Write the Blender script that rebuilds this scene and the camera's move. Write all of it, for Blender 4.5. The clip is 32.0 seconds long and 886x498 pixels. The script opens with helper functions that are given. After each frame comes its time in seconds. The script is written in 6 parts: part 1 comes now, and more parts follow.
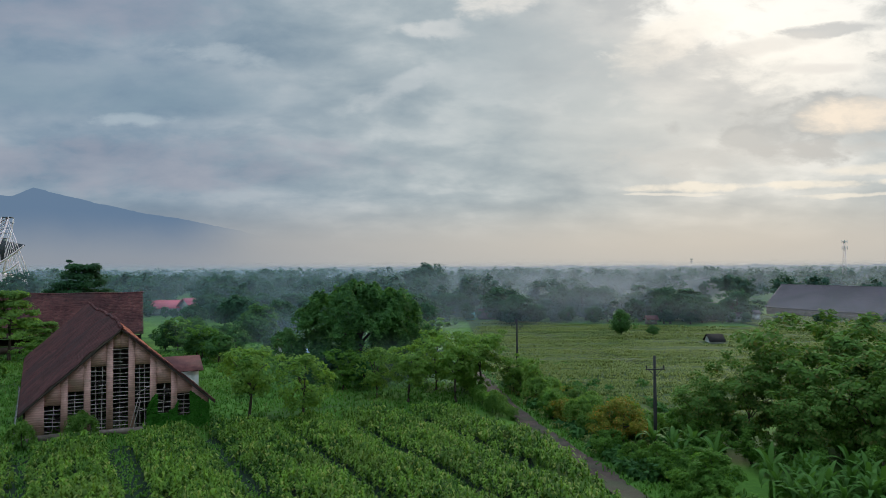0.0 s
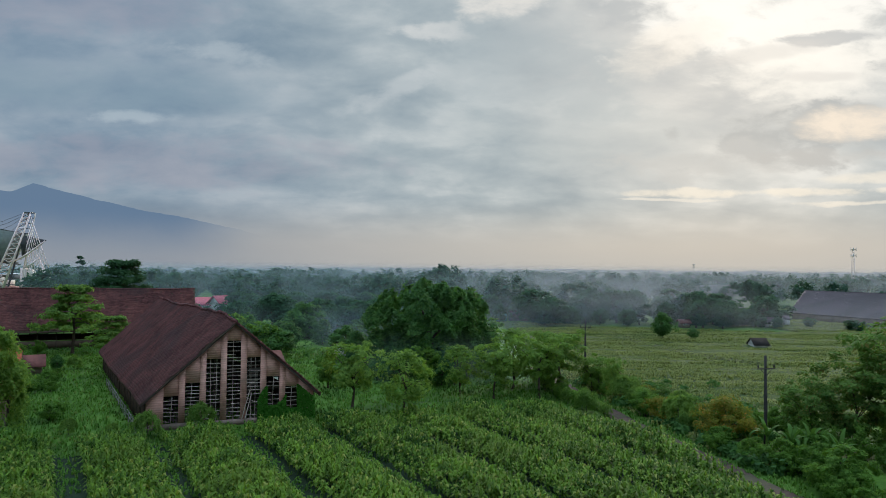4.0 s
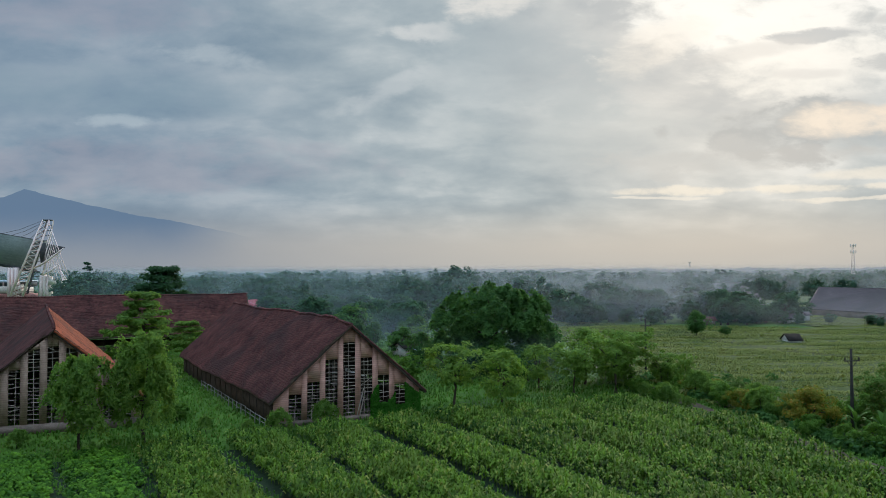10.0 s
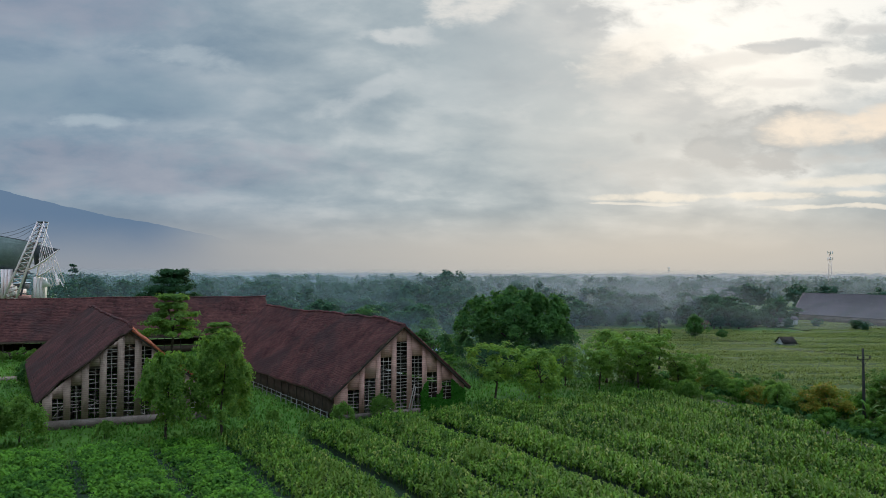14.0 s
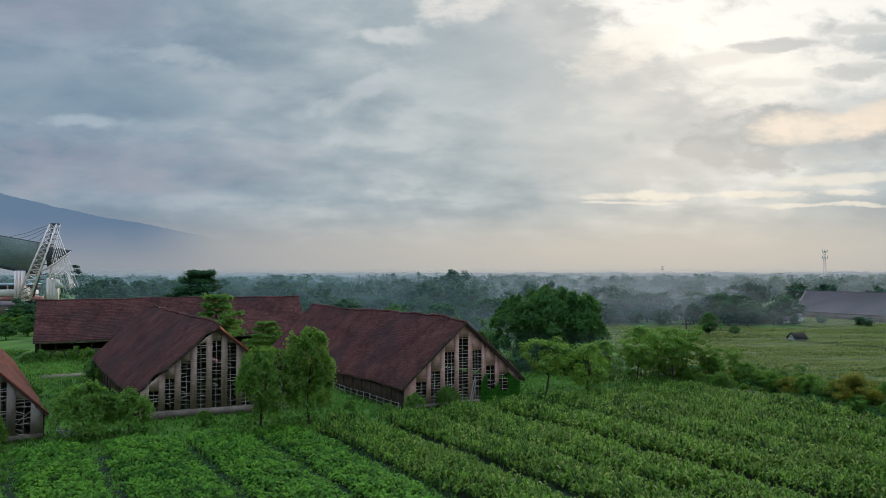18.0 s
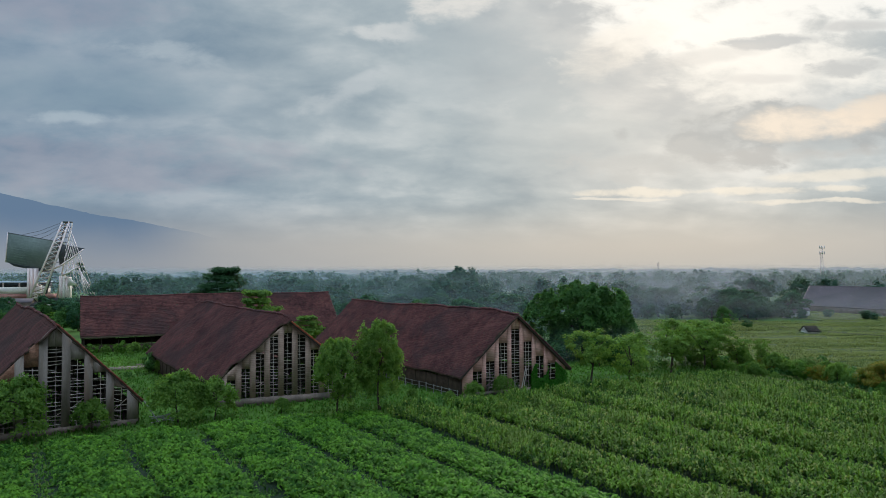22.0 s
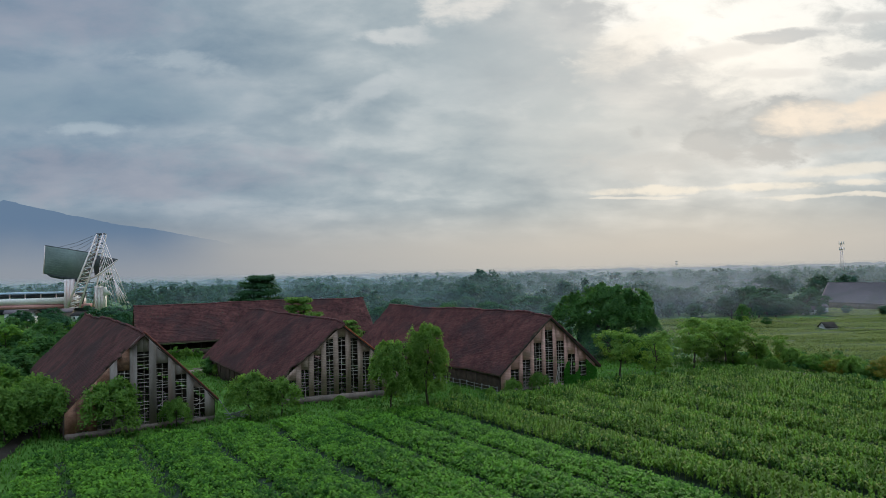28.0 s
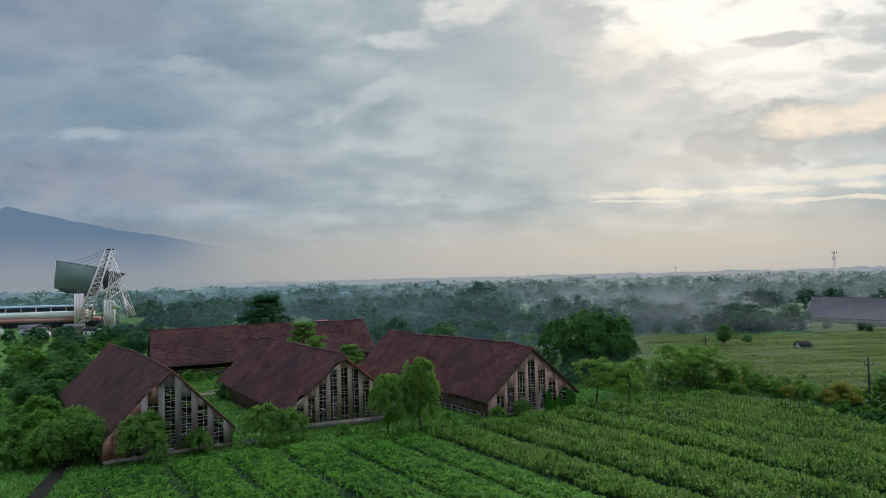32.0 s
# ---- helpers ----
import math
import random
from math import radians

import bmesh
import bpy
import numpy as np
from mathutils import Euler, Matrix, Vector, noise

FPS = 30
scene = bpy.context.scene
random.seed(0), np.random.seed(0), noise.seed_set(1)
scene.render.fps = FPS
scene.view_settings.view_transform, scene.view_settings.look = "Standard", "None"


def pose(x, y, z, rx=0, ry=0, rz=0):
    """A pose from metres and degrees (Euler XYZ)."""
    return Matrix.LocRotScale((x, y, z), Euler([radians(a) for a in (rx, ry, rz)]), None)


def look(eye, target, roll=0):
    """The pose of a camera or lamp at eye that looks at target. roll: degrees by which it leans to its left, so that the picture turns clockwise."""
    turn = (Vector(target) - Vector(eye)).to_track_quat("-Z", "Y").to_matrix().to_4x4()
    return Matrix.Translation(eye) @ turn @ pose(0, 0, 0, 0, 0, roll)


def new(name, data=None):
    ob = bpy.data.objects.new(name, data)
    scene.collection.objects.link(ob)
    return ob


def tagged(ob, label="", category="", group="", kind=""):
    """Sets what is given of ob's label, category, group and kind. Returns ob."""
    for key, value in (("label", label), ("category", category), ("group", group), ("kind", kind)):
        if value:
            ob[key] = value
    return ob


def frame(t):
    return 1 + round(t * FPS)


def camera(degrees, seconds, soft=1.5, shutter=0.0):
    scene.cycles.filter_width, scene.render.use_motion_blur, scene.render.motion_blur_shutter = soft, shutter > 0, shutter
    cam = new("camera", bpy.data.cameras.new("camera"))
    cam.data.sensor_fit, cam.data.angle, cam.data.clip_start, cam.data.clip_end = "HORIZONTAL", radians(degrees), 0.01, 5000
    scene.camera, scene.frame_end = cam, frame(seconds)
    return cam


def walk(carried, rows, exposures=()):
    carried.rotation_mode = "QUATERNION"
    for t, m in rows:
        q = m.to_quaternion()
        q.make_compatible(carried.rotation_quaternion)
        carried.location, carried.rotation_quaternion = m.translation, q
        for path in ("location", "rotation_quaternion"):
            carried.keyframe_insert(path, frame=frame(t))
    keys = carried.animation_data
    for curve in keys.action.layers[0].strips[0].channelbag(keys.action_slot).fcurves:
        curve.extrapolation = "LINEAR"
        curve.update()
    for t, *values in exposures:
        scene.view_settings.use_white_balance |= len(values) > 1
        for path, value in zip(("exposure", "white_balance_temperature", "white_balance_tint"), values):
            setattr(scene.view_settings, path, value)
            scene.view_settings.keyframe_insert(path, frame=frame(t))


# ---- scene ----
cam = camera(64.3, 32.0, 0.9)
METRES, EYE, TILT, LEAN, TURN = 85.0, 17.5, 0.5, 1.2, 0.0
ROWS = [
    (0.0, 0.0, 0.0, 0.0, -0.02, 1.0, -0.95),
    (0.5, -0.0135, -0.002, -0.0016, 0.2, 1.02, -1.14),
    (1.0, -0.029, -0.0049, -0.0048, 0.23, 1.06, -1.29),
    (1.5, -0.0458, -0.0083, -0.0065, 0.12, 1.07, -1.45),
    (2.0, -0.0646, -0.012, -0.0072, -0.05, 1.11, -1.58),
    (2.5, -0.0837, -0.0158, -0.0074, -0.1, 1.14, -1.68),
    (3.0, -0.1028, -0.0195, -0.0074, -0.16, 1.15, -1.74),
    (3.5, -0.1218, -0.023, -0.0071, -0.22, 1.16, -1.79),
    (4.0, -0.1403, -0.0265, -0.0065, -0.25, 1.16, -1.81),
    (4.5, -0.158, -0.0305, -0.0064, -0.27, 1.19, -1.8),
    (6.5, -0.2173, -0.0581, -0.006, -1.27, 1.34, -1.6),
    (7.0, -0.2312, -0.0647, -0.0056, -1.53, 1.39, -1.56),
    (7.5, -0.245, -0.071, -0.006, -1.69, 1.4, -1.52),
    (8.0, -0.2588, -0.0768, -0.0061, -1.76, 1.39, -1.46),
    (8.5, -0.2725, -0.0822, -0.0066, -1.77, 1.34, -1.4),
    (9.0, -0.282, -0.0864, -0.0065, -1.38, 1.26, -1.28),
    (9.5, -0.2846, -0.0897, -0.0052, -1.09, 1.29, -1.2),
    (10.0, -0.2903, -0.0942, -0.0043, -0.9, 1.24, -1.06),
    (10.5, -0.2988, -0.1006, -0.0033, -0.71, 1.22, -1.0),
    (11.0, -0.3089, -0.1085, -0.0033, -0.79, 1.26, -1.05),
    (11.5, -0.3215, -0.1177, -0.0052, -1.03, 1.34, -1.14),
    (12.0, -0.3352, -0.128, -0.0069, -1.31, 1.43, -1.2),
    (12.5, -0.3493, -0.1382, -0.0069, -1.72, 1.49, -1.29),
    (13.0, -0.3639, -0.1488, -0.0065, -2.09, 1.56, -1.38),
    (13.5, -0.3789, -0.1593, -0.0061, -2.35, 1.6, -1.38),
    (14.0, -0.3933, -0.1696, -0.0049, -2.66, 1.61, -1.41),
    (14.5, -0.4084, -0.1797, -0.0043, -2.88, 1.64, -1.41),
    (16.5, -0.4647, -0.2204, -0.0053, -3.19, 1.63, -1.3),
    (17.0, -0.4782, -0.2296, -0.0052, -3.32, 1.62, -1.27),
    (17.5, -0.4917, -0.2385, -0.0051, -3.35, 1.62, -1.22),
    (18.0, -0.5051, -0.2468, -0.0048, -3.36, 1.58, -1.19),
    (18.5, -0.5195, -0.2552, -0.005, -3.37, 1.53, -1.18),
    (19.0, -0.5335, -0.2632, -0.0051, -3.35, 1.49, -1.15),
    (19.5, -0.5466, -0.271, -0.0053, -3.36, 1.45, -1.12),
    (20.0, -0.5597, -0.2785, -0.0054, -3.5, 1.41, -1.12),
    (20.5, -0.573, -0.286, -0.0058, -3.56, 1.41, -1.09),
    (21.0, -0.586, -0.2935, -0.0066, -3.61, 1.38, -1.08),
    (21.5, -0.5983, -0.3009, -0.0077, -3.78, 1.35, -1.06),
    (22.0, -0.611, -0.3083, -0.0082, -3.92, 1.33, -1.03),
    (22.5, -0.6238, -0.3158, -0.0073, -4.02, 1.3, -1.0),
    (23.0, -0.6368, -0.323, -0.0063, -4.06, 1.3, -0.97),
    (23.5, -0.6499, -0.3303, -0.005, -4.08, 1.29, -0.95),
    (24.0, -0.6626, -0.3374, -0.0039, -3.96, 1.2, -0.92),
    (24.5, -0.6696, -0.3427, -0.003, -3.57, 1.13, -0.79),
    (25.0, -0.6703, -0.344, -0.0022, -2.9, 1.13, -0.63),
    (25.5, -0.6666, -0.3464, -0.0011, -3.11, 1.08, -0.45),
    (27.5, -0.6585, -0.393, -0.0002, -2.67, 1.39, -0.01),
    (28.0, -0.6569, -0.4099, 0.0001, -2.57, 1.52, 0.05),
    (28.5, -0.6551, -0.4276, 0.0001, -2.44, 1.63, 0.08),
    (29.0, -0.6531, -0.4456, 0.0, -2.29, 1.71, 0.11),
    (29.5, -0.6507, -0.4644, 0.0013, -2.26, 1.76, 0.11),
    (30.0, -0.6487, -0.4818, 0.0132, -2.58, 1.84, 0.14),
    (30.5, -0.6483, -0.4991, 0.0265, -2.58, 1.85, 0.16),
    (31.0, -0.6471, -0.517, 0.0401, -2.56, 1.84, 0.17),
    (31.5, -0.646, -0.5352, 0.0538, -2.53, 1.84, 0.2),
    (32.0, -0.6449, -0.5531, 0.0673, -2.46, 1.83, 0.21),
]
walk(cam, [(t, pose(0, 0, EYE, TILT, LEAN, TURN) @ pose(METRES * x, METRES * y, METRES * z, 90 + pitch, roll, yaw)) for t, x, y, z, yaw, pitch, roll in ROWS])

# ---- world and sun ----
SUN_AZ, SUN_EL = radians(22), radians(19)
sun_way = Vector((math.sin(SUN_AZ) * math.cos(SUN_EL), math.cos(SUN_AZ) * math.cos(SUN_EL), math.sin(SUN_EL)))


class Nodes:
    """Short hands for a node tree."""

    def __init__(self, tree):
        self.tree = tree
        tree.nodes.clear()

    def add(self, kind, **props):
        n = self.tree.nodes.new(kind)
        for k, v in props.items():
            if k == "operation":
                n.operation = v
            elif k == "blend":
                n.blend_type = v
            elif k == "data":
                n.data_type = v
            elif k == "sky":
                n.sky_type = v
        return n

    def link(self, a, b):
        self.tree.links.new(a, b)

    def put(self, socket, v):
        if isinstance(v, bpy.types.NodeSocket):
            self.link(v, socket)
        else:
            socket.default_value = v

    def m(self, op, a, b=0.0, c=0.0, clamp=False):
        n = self.add("ShaderNodeMath", operation=op)
        n.use_clamp = clamp
        for s, v in zip(n.inputs, (a, b, c)):
            self.put(s, v)
        return n.outputs[0]

    def vm(self, op, a, b=(0, 0, 0)):
        n = self.add("ShaderNodeVectorMath", operation=op)
        self.put(n.inputs[0], a)
        if op == "SCALE":
            self.put(n.inputs[3], b)
        else:
            self.put(n.inputs[1], b)
        return n.outputs[1] if op in ("DOT_PRODUCT", "LENGTH") else n.outputs[0]

    def step(self, v, lo, hi):
        n = self.add("ShaderNodeMapRange")
        n.interpolation_type = "SMOOTHSTEP"
        for k, x in enumerate((v, lo, hi, 0.0, 1.0)):
            self.put(n.inputs[k], x)
        return n.outputs[0]

    def mix(self, f, a, b, blend="MIX"):
        n = self.add("ShaderNodeMix", data="RGBA", blend=blend)
        self.put(n.inputs[0], f)
        for s, v in ((n.inputs[6], a), (n.inputs[7], b)):
            self.put(s, v if isinstance(v, bpy.types.NodeSocket) else (*v, 1.0))
        return n.outputs[2]

    def noise(self, vec, scale, detail=4.0, rough=0.55, distort=0.0):
        n = self.add("ShaderNodeTexNoise")
        if vec is not None:
            self.link(vec, n.inputs["Vector"])
        n.inputs["Scale"].default_value, n.inputs["Detail"].default_value = scale, detail
        n.inputs["Roughness"].default_value, n.inputs["Distortion"].default_value = rough, distort
        return n.outputs["Fac"], n.outputs["Color"]

    def ramp(self, f, stops):
        n = self.add("ShaderNodeValToRGB")
        e = n.color_ramp.elements
        while len(e) < len(stops):
            e.new(0.5)
        for el, (p, c) in zip(e, stops):
            el.position, el.color = p, (*c, 1.0)
        self.link(f, n.inputs[0])
        return n.outputs[0]


world = bpy.data.worlds.new("morning_sky")
scene.world = world
world.use_nodes = True
w = Nodes(world.node_tree)
way = w.vm("NORMALIZE", w.add("ShaderNodeTexCoord").outputs["Generated"])
sep = w.add("ShaderNodeSeparateXYZ")
w.link(way, sep.inputs[0])
up = w.m("MAXIMUM", sep.outputs[2], 0.0)
# cloud sheet seen in perspective
over = w.m("ADD", up, 0.26)
flat = w.add("ShaderNodeCombineXYZ")
w.link(w.m("DIVIDE", sep.outputs[0], over), flat.inputs[0])
w.link(w.m("MULTIPLY", w.m("DIVIDE", sep.outputs[1], over), 1.25), flat.inputs[1])
n_big, _ = w.noise(flat.outputs[0], 1.15, 3, 0.5, 0.4)
n_mid, n_col = w.noise(flat.outputs[0], 3.4, 5, 0.52, 0.2)
# the sky before the camera as on an upright sheet
ahead = w.m("MAXIMUM", w.m("ABSOLUTE", sep.outputs[1]), 0.15)
side, rise = w.m("DIVIDE", sep.outputs[0], ahead), w.m("DIVIDE", sep.outputs[2], ahead)
sheet = w.add("ShaderNodeCombineXYZ")
w.link(side, sheet.inputs[0])
w.link(w.m("MULTIPLY", rise, 2.1), sheet.inputs[1])
n_tear, _ = w.noise(sheet.outputs[0], 6.5, 7, 0.58, 0.25)
n_wisp, _ = w.noise(sheet.outputs[0], 17.0, 6, 0.60, 0.3)
cloud = w.m("ADD", w.m("ADD", w.m("MULTIPLY", n_big, 0.36), w.m("MULTIPLY", n_mid, 0.30)), w.m("ADD", w.m("MULTIPLY", n_tear, 0.26), w.m("MULTIPLY", n_wisp, 0.08)))
toward = w.vm("DOT_PRODUCT", way, tuple(sun_way))
warp = w.add("ShaderNodeSeparateColor")
w.link(n_col, warp.inputs[0])
az = w.m("ADD", w.m("ARCTANGENT", side), w.m("MULTIPLY", w.m("SUBTRACT", warp.outputs[0], 0.5), 0.07))
el = w.m("ADD", w.m("ARCTANGENT", rise), w.m("MULTIPLY", w.m("SUBTRACT", warp.outputs[1], 0.5), 0.022))
torn = w.m("ADD", w.m("MULTIPLY", w.m("SUBTRACT", n_tear, 0.5), 7.0), w.m("MULTIPLY", w.m("SUBTRACT", n_wisp, 0.5), 4.0))


def puff(a, e, wa, we, slant=0.0, soft=1.0, rag=1.0):
    """One cloud or gap at azimuth a and elevation e (degrees), its edge torn by the noise."""
    e = math.degrees(math.atan(math.tan(radians(e)) / math.cos(radians(a))))
    da = w.m("SUBTRACT", az, radians(a))
    p = w.m("POWER", w.m("DIVIDE", da, radians(wa)), 2.0)
    q = w.m("POWER", w.m("DIVIDE", w.m("SUBTRACT", w.m("SUBTRACT", el, radians(e)), w.m("MULTIPLY", da, slant)), radians(we)), 2.0)
    s = w.m("ADD", w.m("SUBTRACT", 1.0, w.m("ADD", p, q)), w.m("MULTIPLY", torn, rag))
    return w.step(s, -soft, soft)


blue = w.ramp(cloud, [(0.41, (0.154, 0.240, 0.338)), (0.50, (0.231, 0.315, 0.404)), (0.59, (0.340, 0.409, 0.482))])
pale = w.ramp(cloud, [(0.41, (0.265, 0.345, 0.400)), (0.50, (0.378, 0.450, 0.488)), (0.59, (0.560, 0.610, 0.625))])
sunny = w.ramp(cloud, [(0.41, (0.430, 0.470, 0.495)), (0.50, (0.575, 0.595, 0.592)), (0.59, (0.780, 0.775, 0.745))])
col = w.mix(w.step(toward, 0.70, 0.960), blue, pale)
col = w.mix(w.step(toward, 0.945, 0.999), col, sunny)


def lay(f, strength, c):
    return w.mix(w.m("MULTIPLY", f, strength), col, c)


# lavender and teal sheets away from the sun
col = lay(puff(-27, 18.5, 8, 2.2, 0.0, 1.5), 0.50, (0.282, 0.298, 0.384))
col = lay(puff(-26, 7.6, 16, 1.7, 0.0, 1.5), 0.50, (0.315, 0.320, 0.395))
col = lay(puff(-25, 12.9, 10, 1.8, -0.05, 1.4), 0.55, (0.205, 0.305, 0.385))
col = lay(puff(-23.5, 11.0, 2.4, 0.40, 0.0, 1.6, 1.6), 0.55, (0.46, 0.54, 0.60))
col = lay(puff(-17.5, 16.2, 2.8, 0.50, -0.1, 1.8, 1.6), 0.50, (0.46, 0.53, 0.58))
col = lay(puff(-4, 14.4, 3.6, 0.7, 0.4, 1.3), 0.50, (0.52, 0.57, 0.60))
col = lay(puff(-0.4, 18.6, 2.2, 0.6, 0.0, 1.6, 1.8), 0.65, (0.66, 0.68, 0.68))
# grey-blue mass before the bright gap
col = lay(puff(9.0, 15.8, 6.5, 3.2, -0.1, 1.3), 0.62, (0.325, 0.400, 0.445))
col = lay(puff(13.0, 10.6, 9.0, 2.6, 0.0, 1.5), 0.45, (0.400, 0.465, 0.490))
col = lay(puff(4.6, 20.9, 3.2, 1.2, 0.0, 1.1), 0.75, (0.78, 0.76, 0.72))
# the bright gap and the clouds before it
col = lay(puff(28.0, 20.6, 11.5, 5.6, 0.10, 0.9, 0.8), 0.96, (0.905, 0.905, 0.868))
col = lay(puff(28.5, 14.4, 7.0, 2.4, 0.10, 1.3), 0.75, (0.88, 0.865, 0.81))
col = lay(puff(17.5, 16.8, 3.2, 1.6, 0.3, 1.2), 0.55, (0.80, 0.76, 0.69))
col = lay(puff(29.0, 10.1, 7.6, 2.0, 0.12, 1.0, 1.2), 0.95, (0.350, 0.392, 0.420))
col = lay(puff(21.5, 8.4, 6.0, 1.2, 0.05, 1.2, 1.8), 0.60, (0.46, 0.485, 0.495))
col = lay(puff(31.4, 10.4, 4.0, 1.10, 0.12, 1.1, 0.8), 0.90, (0.86, 0.755, 0.635))
col = lay(puff(36.5, 10.8, 3.0, 0.9, 0.10, 1.0, 0.7), 0.80, (0.86, 0.74, 0.61))
col = lay(puff(31.0, 8.3, 5.5, 0.55, 0.05, 1.0), 0.70, (0.43, 0.45, 0.46))
col = lay(puff(29.7, 16.4, 2.8, 0.40, 0.06, 0.9, 1.3), 0.85, (0.43, 0.465, 0.49))
col = lay(puff(33.6, 14.0, 1.9, 0.60, 0.10, 0.9, 1.3), 0.80, (0.46, 0.49, 0.505))
col = lay(puff(34.5, 16.6, 2.2, 0.45, 0.10, 0.8, 0.9), 0.70, (0.50, 0.52, 0.53))
col = lay(puff(28.4, 14.0, 2.3, 0.35, 0.0, 1.2, 0.8), 0.55, (0.60, 0.60, 0.595))
col = lay(puff(23.5, 15.8, 4.2, 0.55, 0.22, 1.2, 0.8), 0.55, (0.60, 0.60, 0.59))
# thin bright streaks low down
col = lay(puff(25.5, 5.9, 8.0, 0.34, 0.02, 1.0, 1.2), 0.65, (0.86, 0.795, 0.68))
col = lay(puff(18.0, 5.5, 3.4, 0.14, 0.0, 0.9, 0.9), 0.60, (0.80, 0.765, 0.69))
col = lay(puff(33.0, 4.8, 4.5, 0.15, 0.0, 0.9, 0.8), 0.70, (0.90, 0.84, 0.73))
col = lay(puff(33.5, 6.6, 4.0, 0.40, 0.05, 1.0, 0.6), 0.60, (0.86, 0.80, 0.69))
# haze near the horizon
haze = w.mix(w.step(toward, 0.62, 0.98), (0.275, 0.305, 0.350), (0.505, 0.495, 0.465))
low = w.m("SUBTRACT", 1.0, w.step(sep.outputs[2], 0.025, 0.105))
col = w.mix(w.m("MULTIPLY", low, 0.95), col, haze)
nish = w.add("ShaderNodeTexSky", sky="NISHITA")
nish.sun_disc, nish.sun_elevation, nish.sun_rotation = False, SUN_EL, SUN_AZ
nish.dust_density = 3.0
# zenith, out of view, raised to 4.8 times the rim to light the ground
col = w.vm("SCALE", col, w.m("ADD", 1.0, w.m("MULTIPLY", w.step(sep.outputs[2], 0.40, 0.85), 3.8)))
clear = w.vm("SCALE", nish.outputs[0], 0.10)
col = w.mix(0.97, clear, col)
bg = w.add("ShaderNodeBackground")
w.link(col, bg.inputs[0])
bg.inputs[1].default_value = 1.0
w.link(bg.outputs[0], w.add("ShaderNodeOutputWorld").inputs[0])

lamp = bpy.data.lights.new("sun", "SUN")
lamp.energy, lamp.angle, lamp.color = 1.6, radians(14), (1.0, 0.90, 0.75)
sun = new("sun", lamp)
sun.matrix_world = look(sun_way * 100, (0, 0, 0))
scene.view_settings.exposure = 0.0

# ---- materials ----
def surface(name, dark, light, scale=1.0, fine=12.0, rough=0.85, bump=0.3, stain=None, island=0.0, stretch=(1, 1, 1), metal=0.0, weave=0.0, each=0.0):
    """A worn opaque surface: two scales of variation, optional stains, courses (weave) and a shade for each piece."""
    mt = bpy.data.materials.new(name)
    mt.use_nodes = True
    n = Nodes(mt.node_tree)
    tex = n.add("ShaderNodeTexCoord")
    vec = n.vm("MULTIPLY", tex.outputs["Object"], stretch)
    big, _ = n.noise(vec, scale, 5, 0.6, 0.3)
    sml, _ = n.noise(vec, fine, 5, 0.65)
    f = n.m("ADD", n.m("MULTIPLY", big, 0.6), n.m("MULTIPLY", sml, 0.4))
    f = n.step(f, 0.32, 0.68)
    if island:
        f = n.m("ADD", n.m("MULTIPLY", f, 1 - island), n.m("MULTIPLY", n.add("ShaderNodeNewGeometry").outputs["Random Per Island"], island))
    if each:
        f = n.m("ADD", n.m("MULTIPLY", f, 1 - each), n.m("MULTIPLY", n.add("ShaderNodeObjectInfo").outputs["Random"], each))
    c = n.mix(f, dark, light)
    if stain:
        s, _ = n.noise(vec, scale * 0.45, 6, 0.65, 0.6)
        c = n.mix(n.m("MULTIPLY", n.step(s, 0.48, 0.66), 0.75), c, stain)
    b = n.add("ShaderNodeBsdfPrincipled")
    n.link(c, b.inputs["Base Color"])
    b.inputs["Roughness"].default_value, b.inputs["Metallic"].default_value = rough, metal
    b.inputs["Specular IOR Level"].default_value = 0.5 if metal or rough < 0.7 else 0.15
    h = sml
    if weave:
        wv = n.add("ShaderNodeTexWave")
        wv.bands_direction = "Z"
        n.link(tex.outputs["Object"], wv.inputs["Vector"])
        wv.inputs["Scale"].default_value, wv.inputs["Distortion"].default_value = weave, 1.5
        h = n.m("ADD", n.m("MULTIPLY", sml, 0.5), wv.outputs["Fac"])
        c2 = n.mix(n.m("MULTIPLY", wv.outputs["Fac"], 0.20), c, [v * 0.45 for v in dark])
        n.link(c2, b.inputs["Base Color"])
    bp = n.add("ShaderNodeBump")
    bp.inputs["Strength"].default_value, bp.inputs["Distance"].default_value = bump, 0.05
    n.link(h, bp.inputs["Height"])
    n.link(bp.outputs[0], b.inputs["Normal"])
    n.link(b.outputs[0], n.add("ShaderNodeOutputMaterial").inputs[0])
    return mt


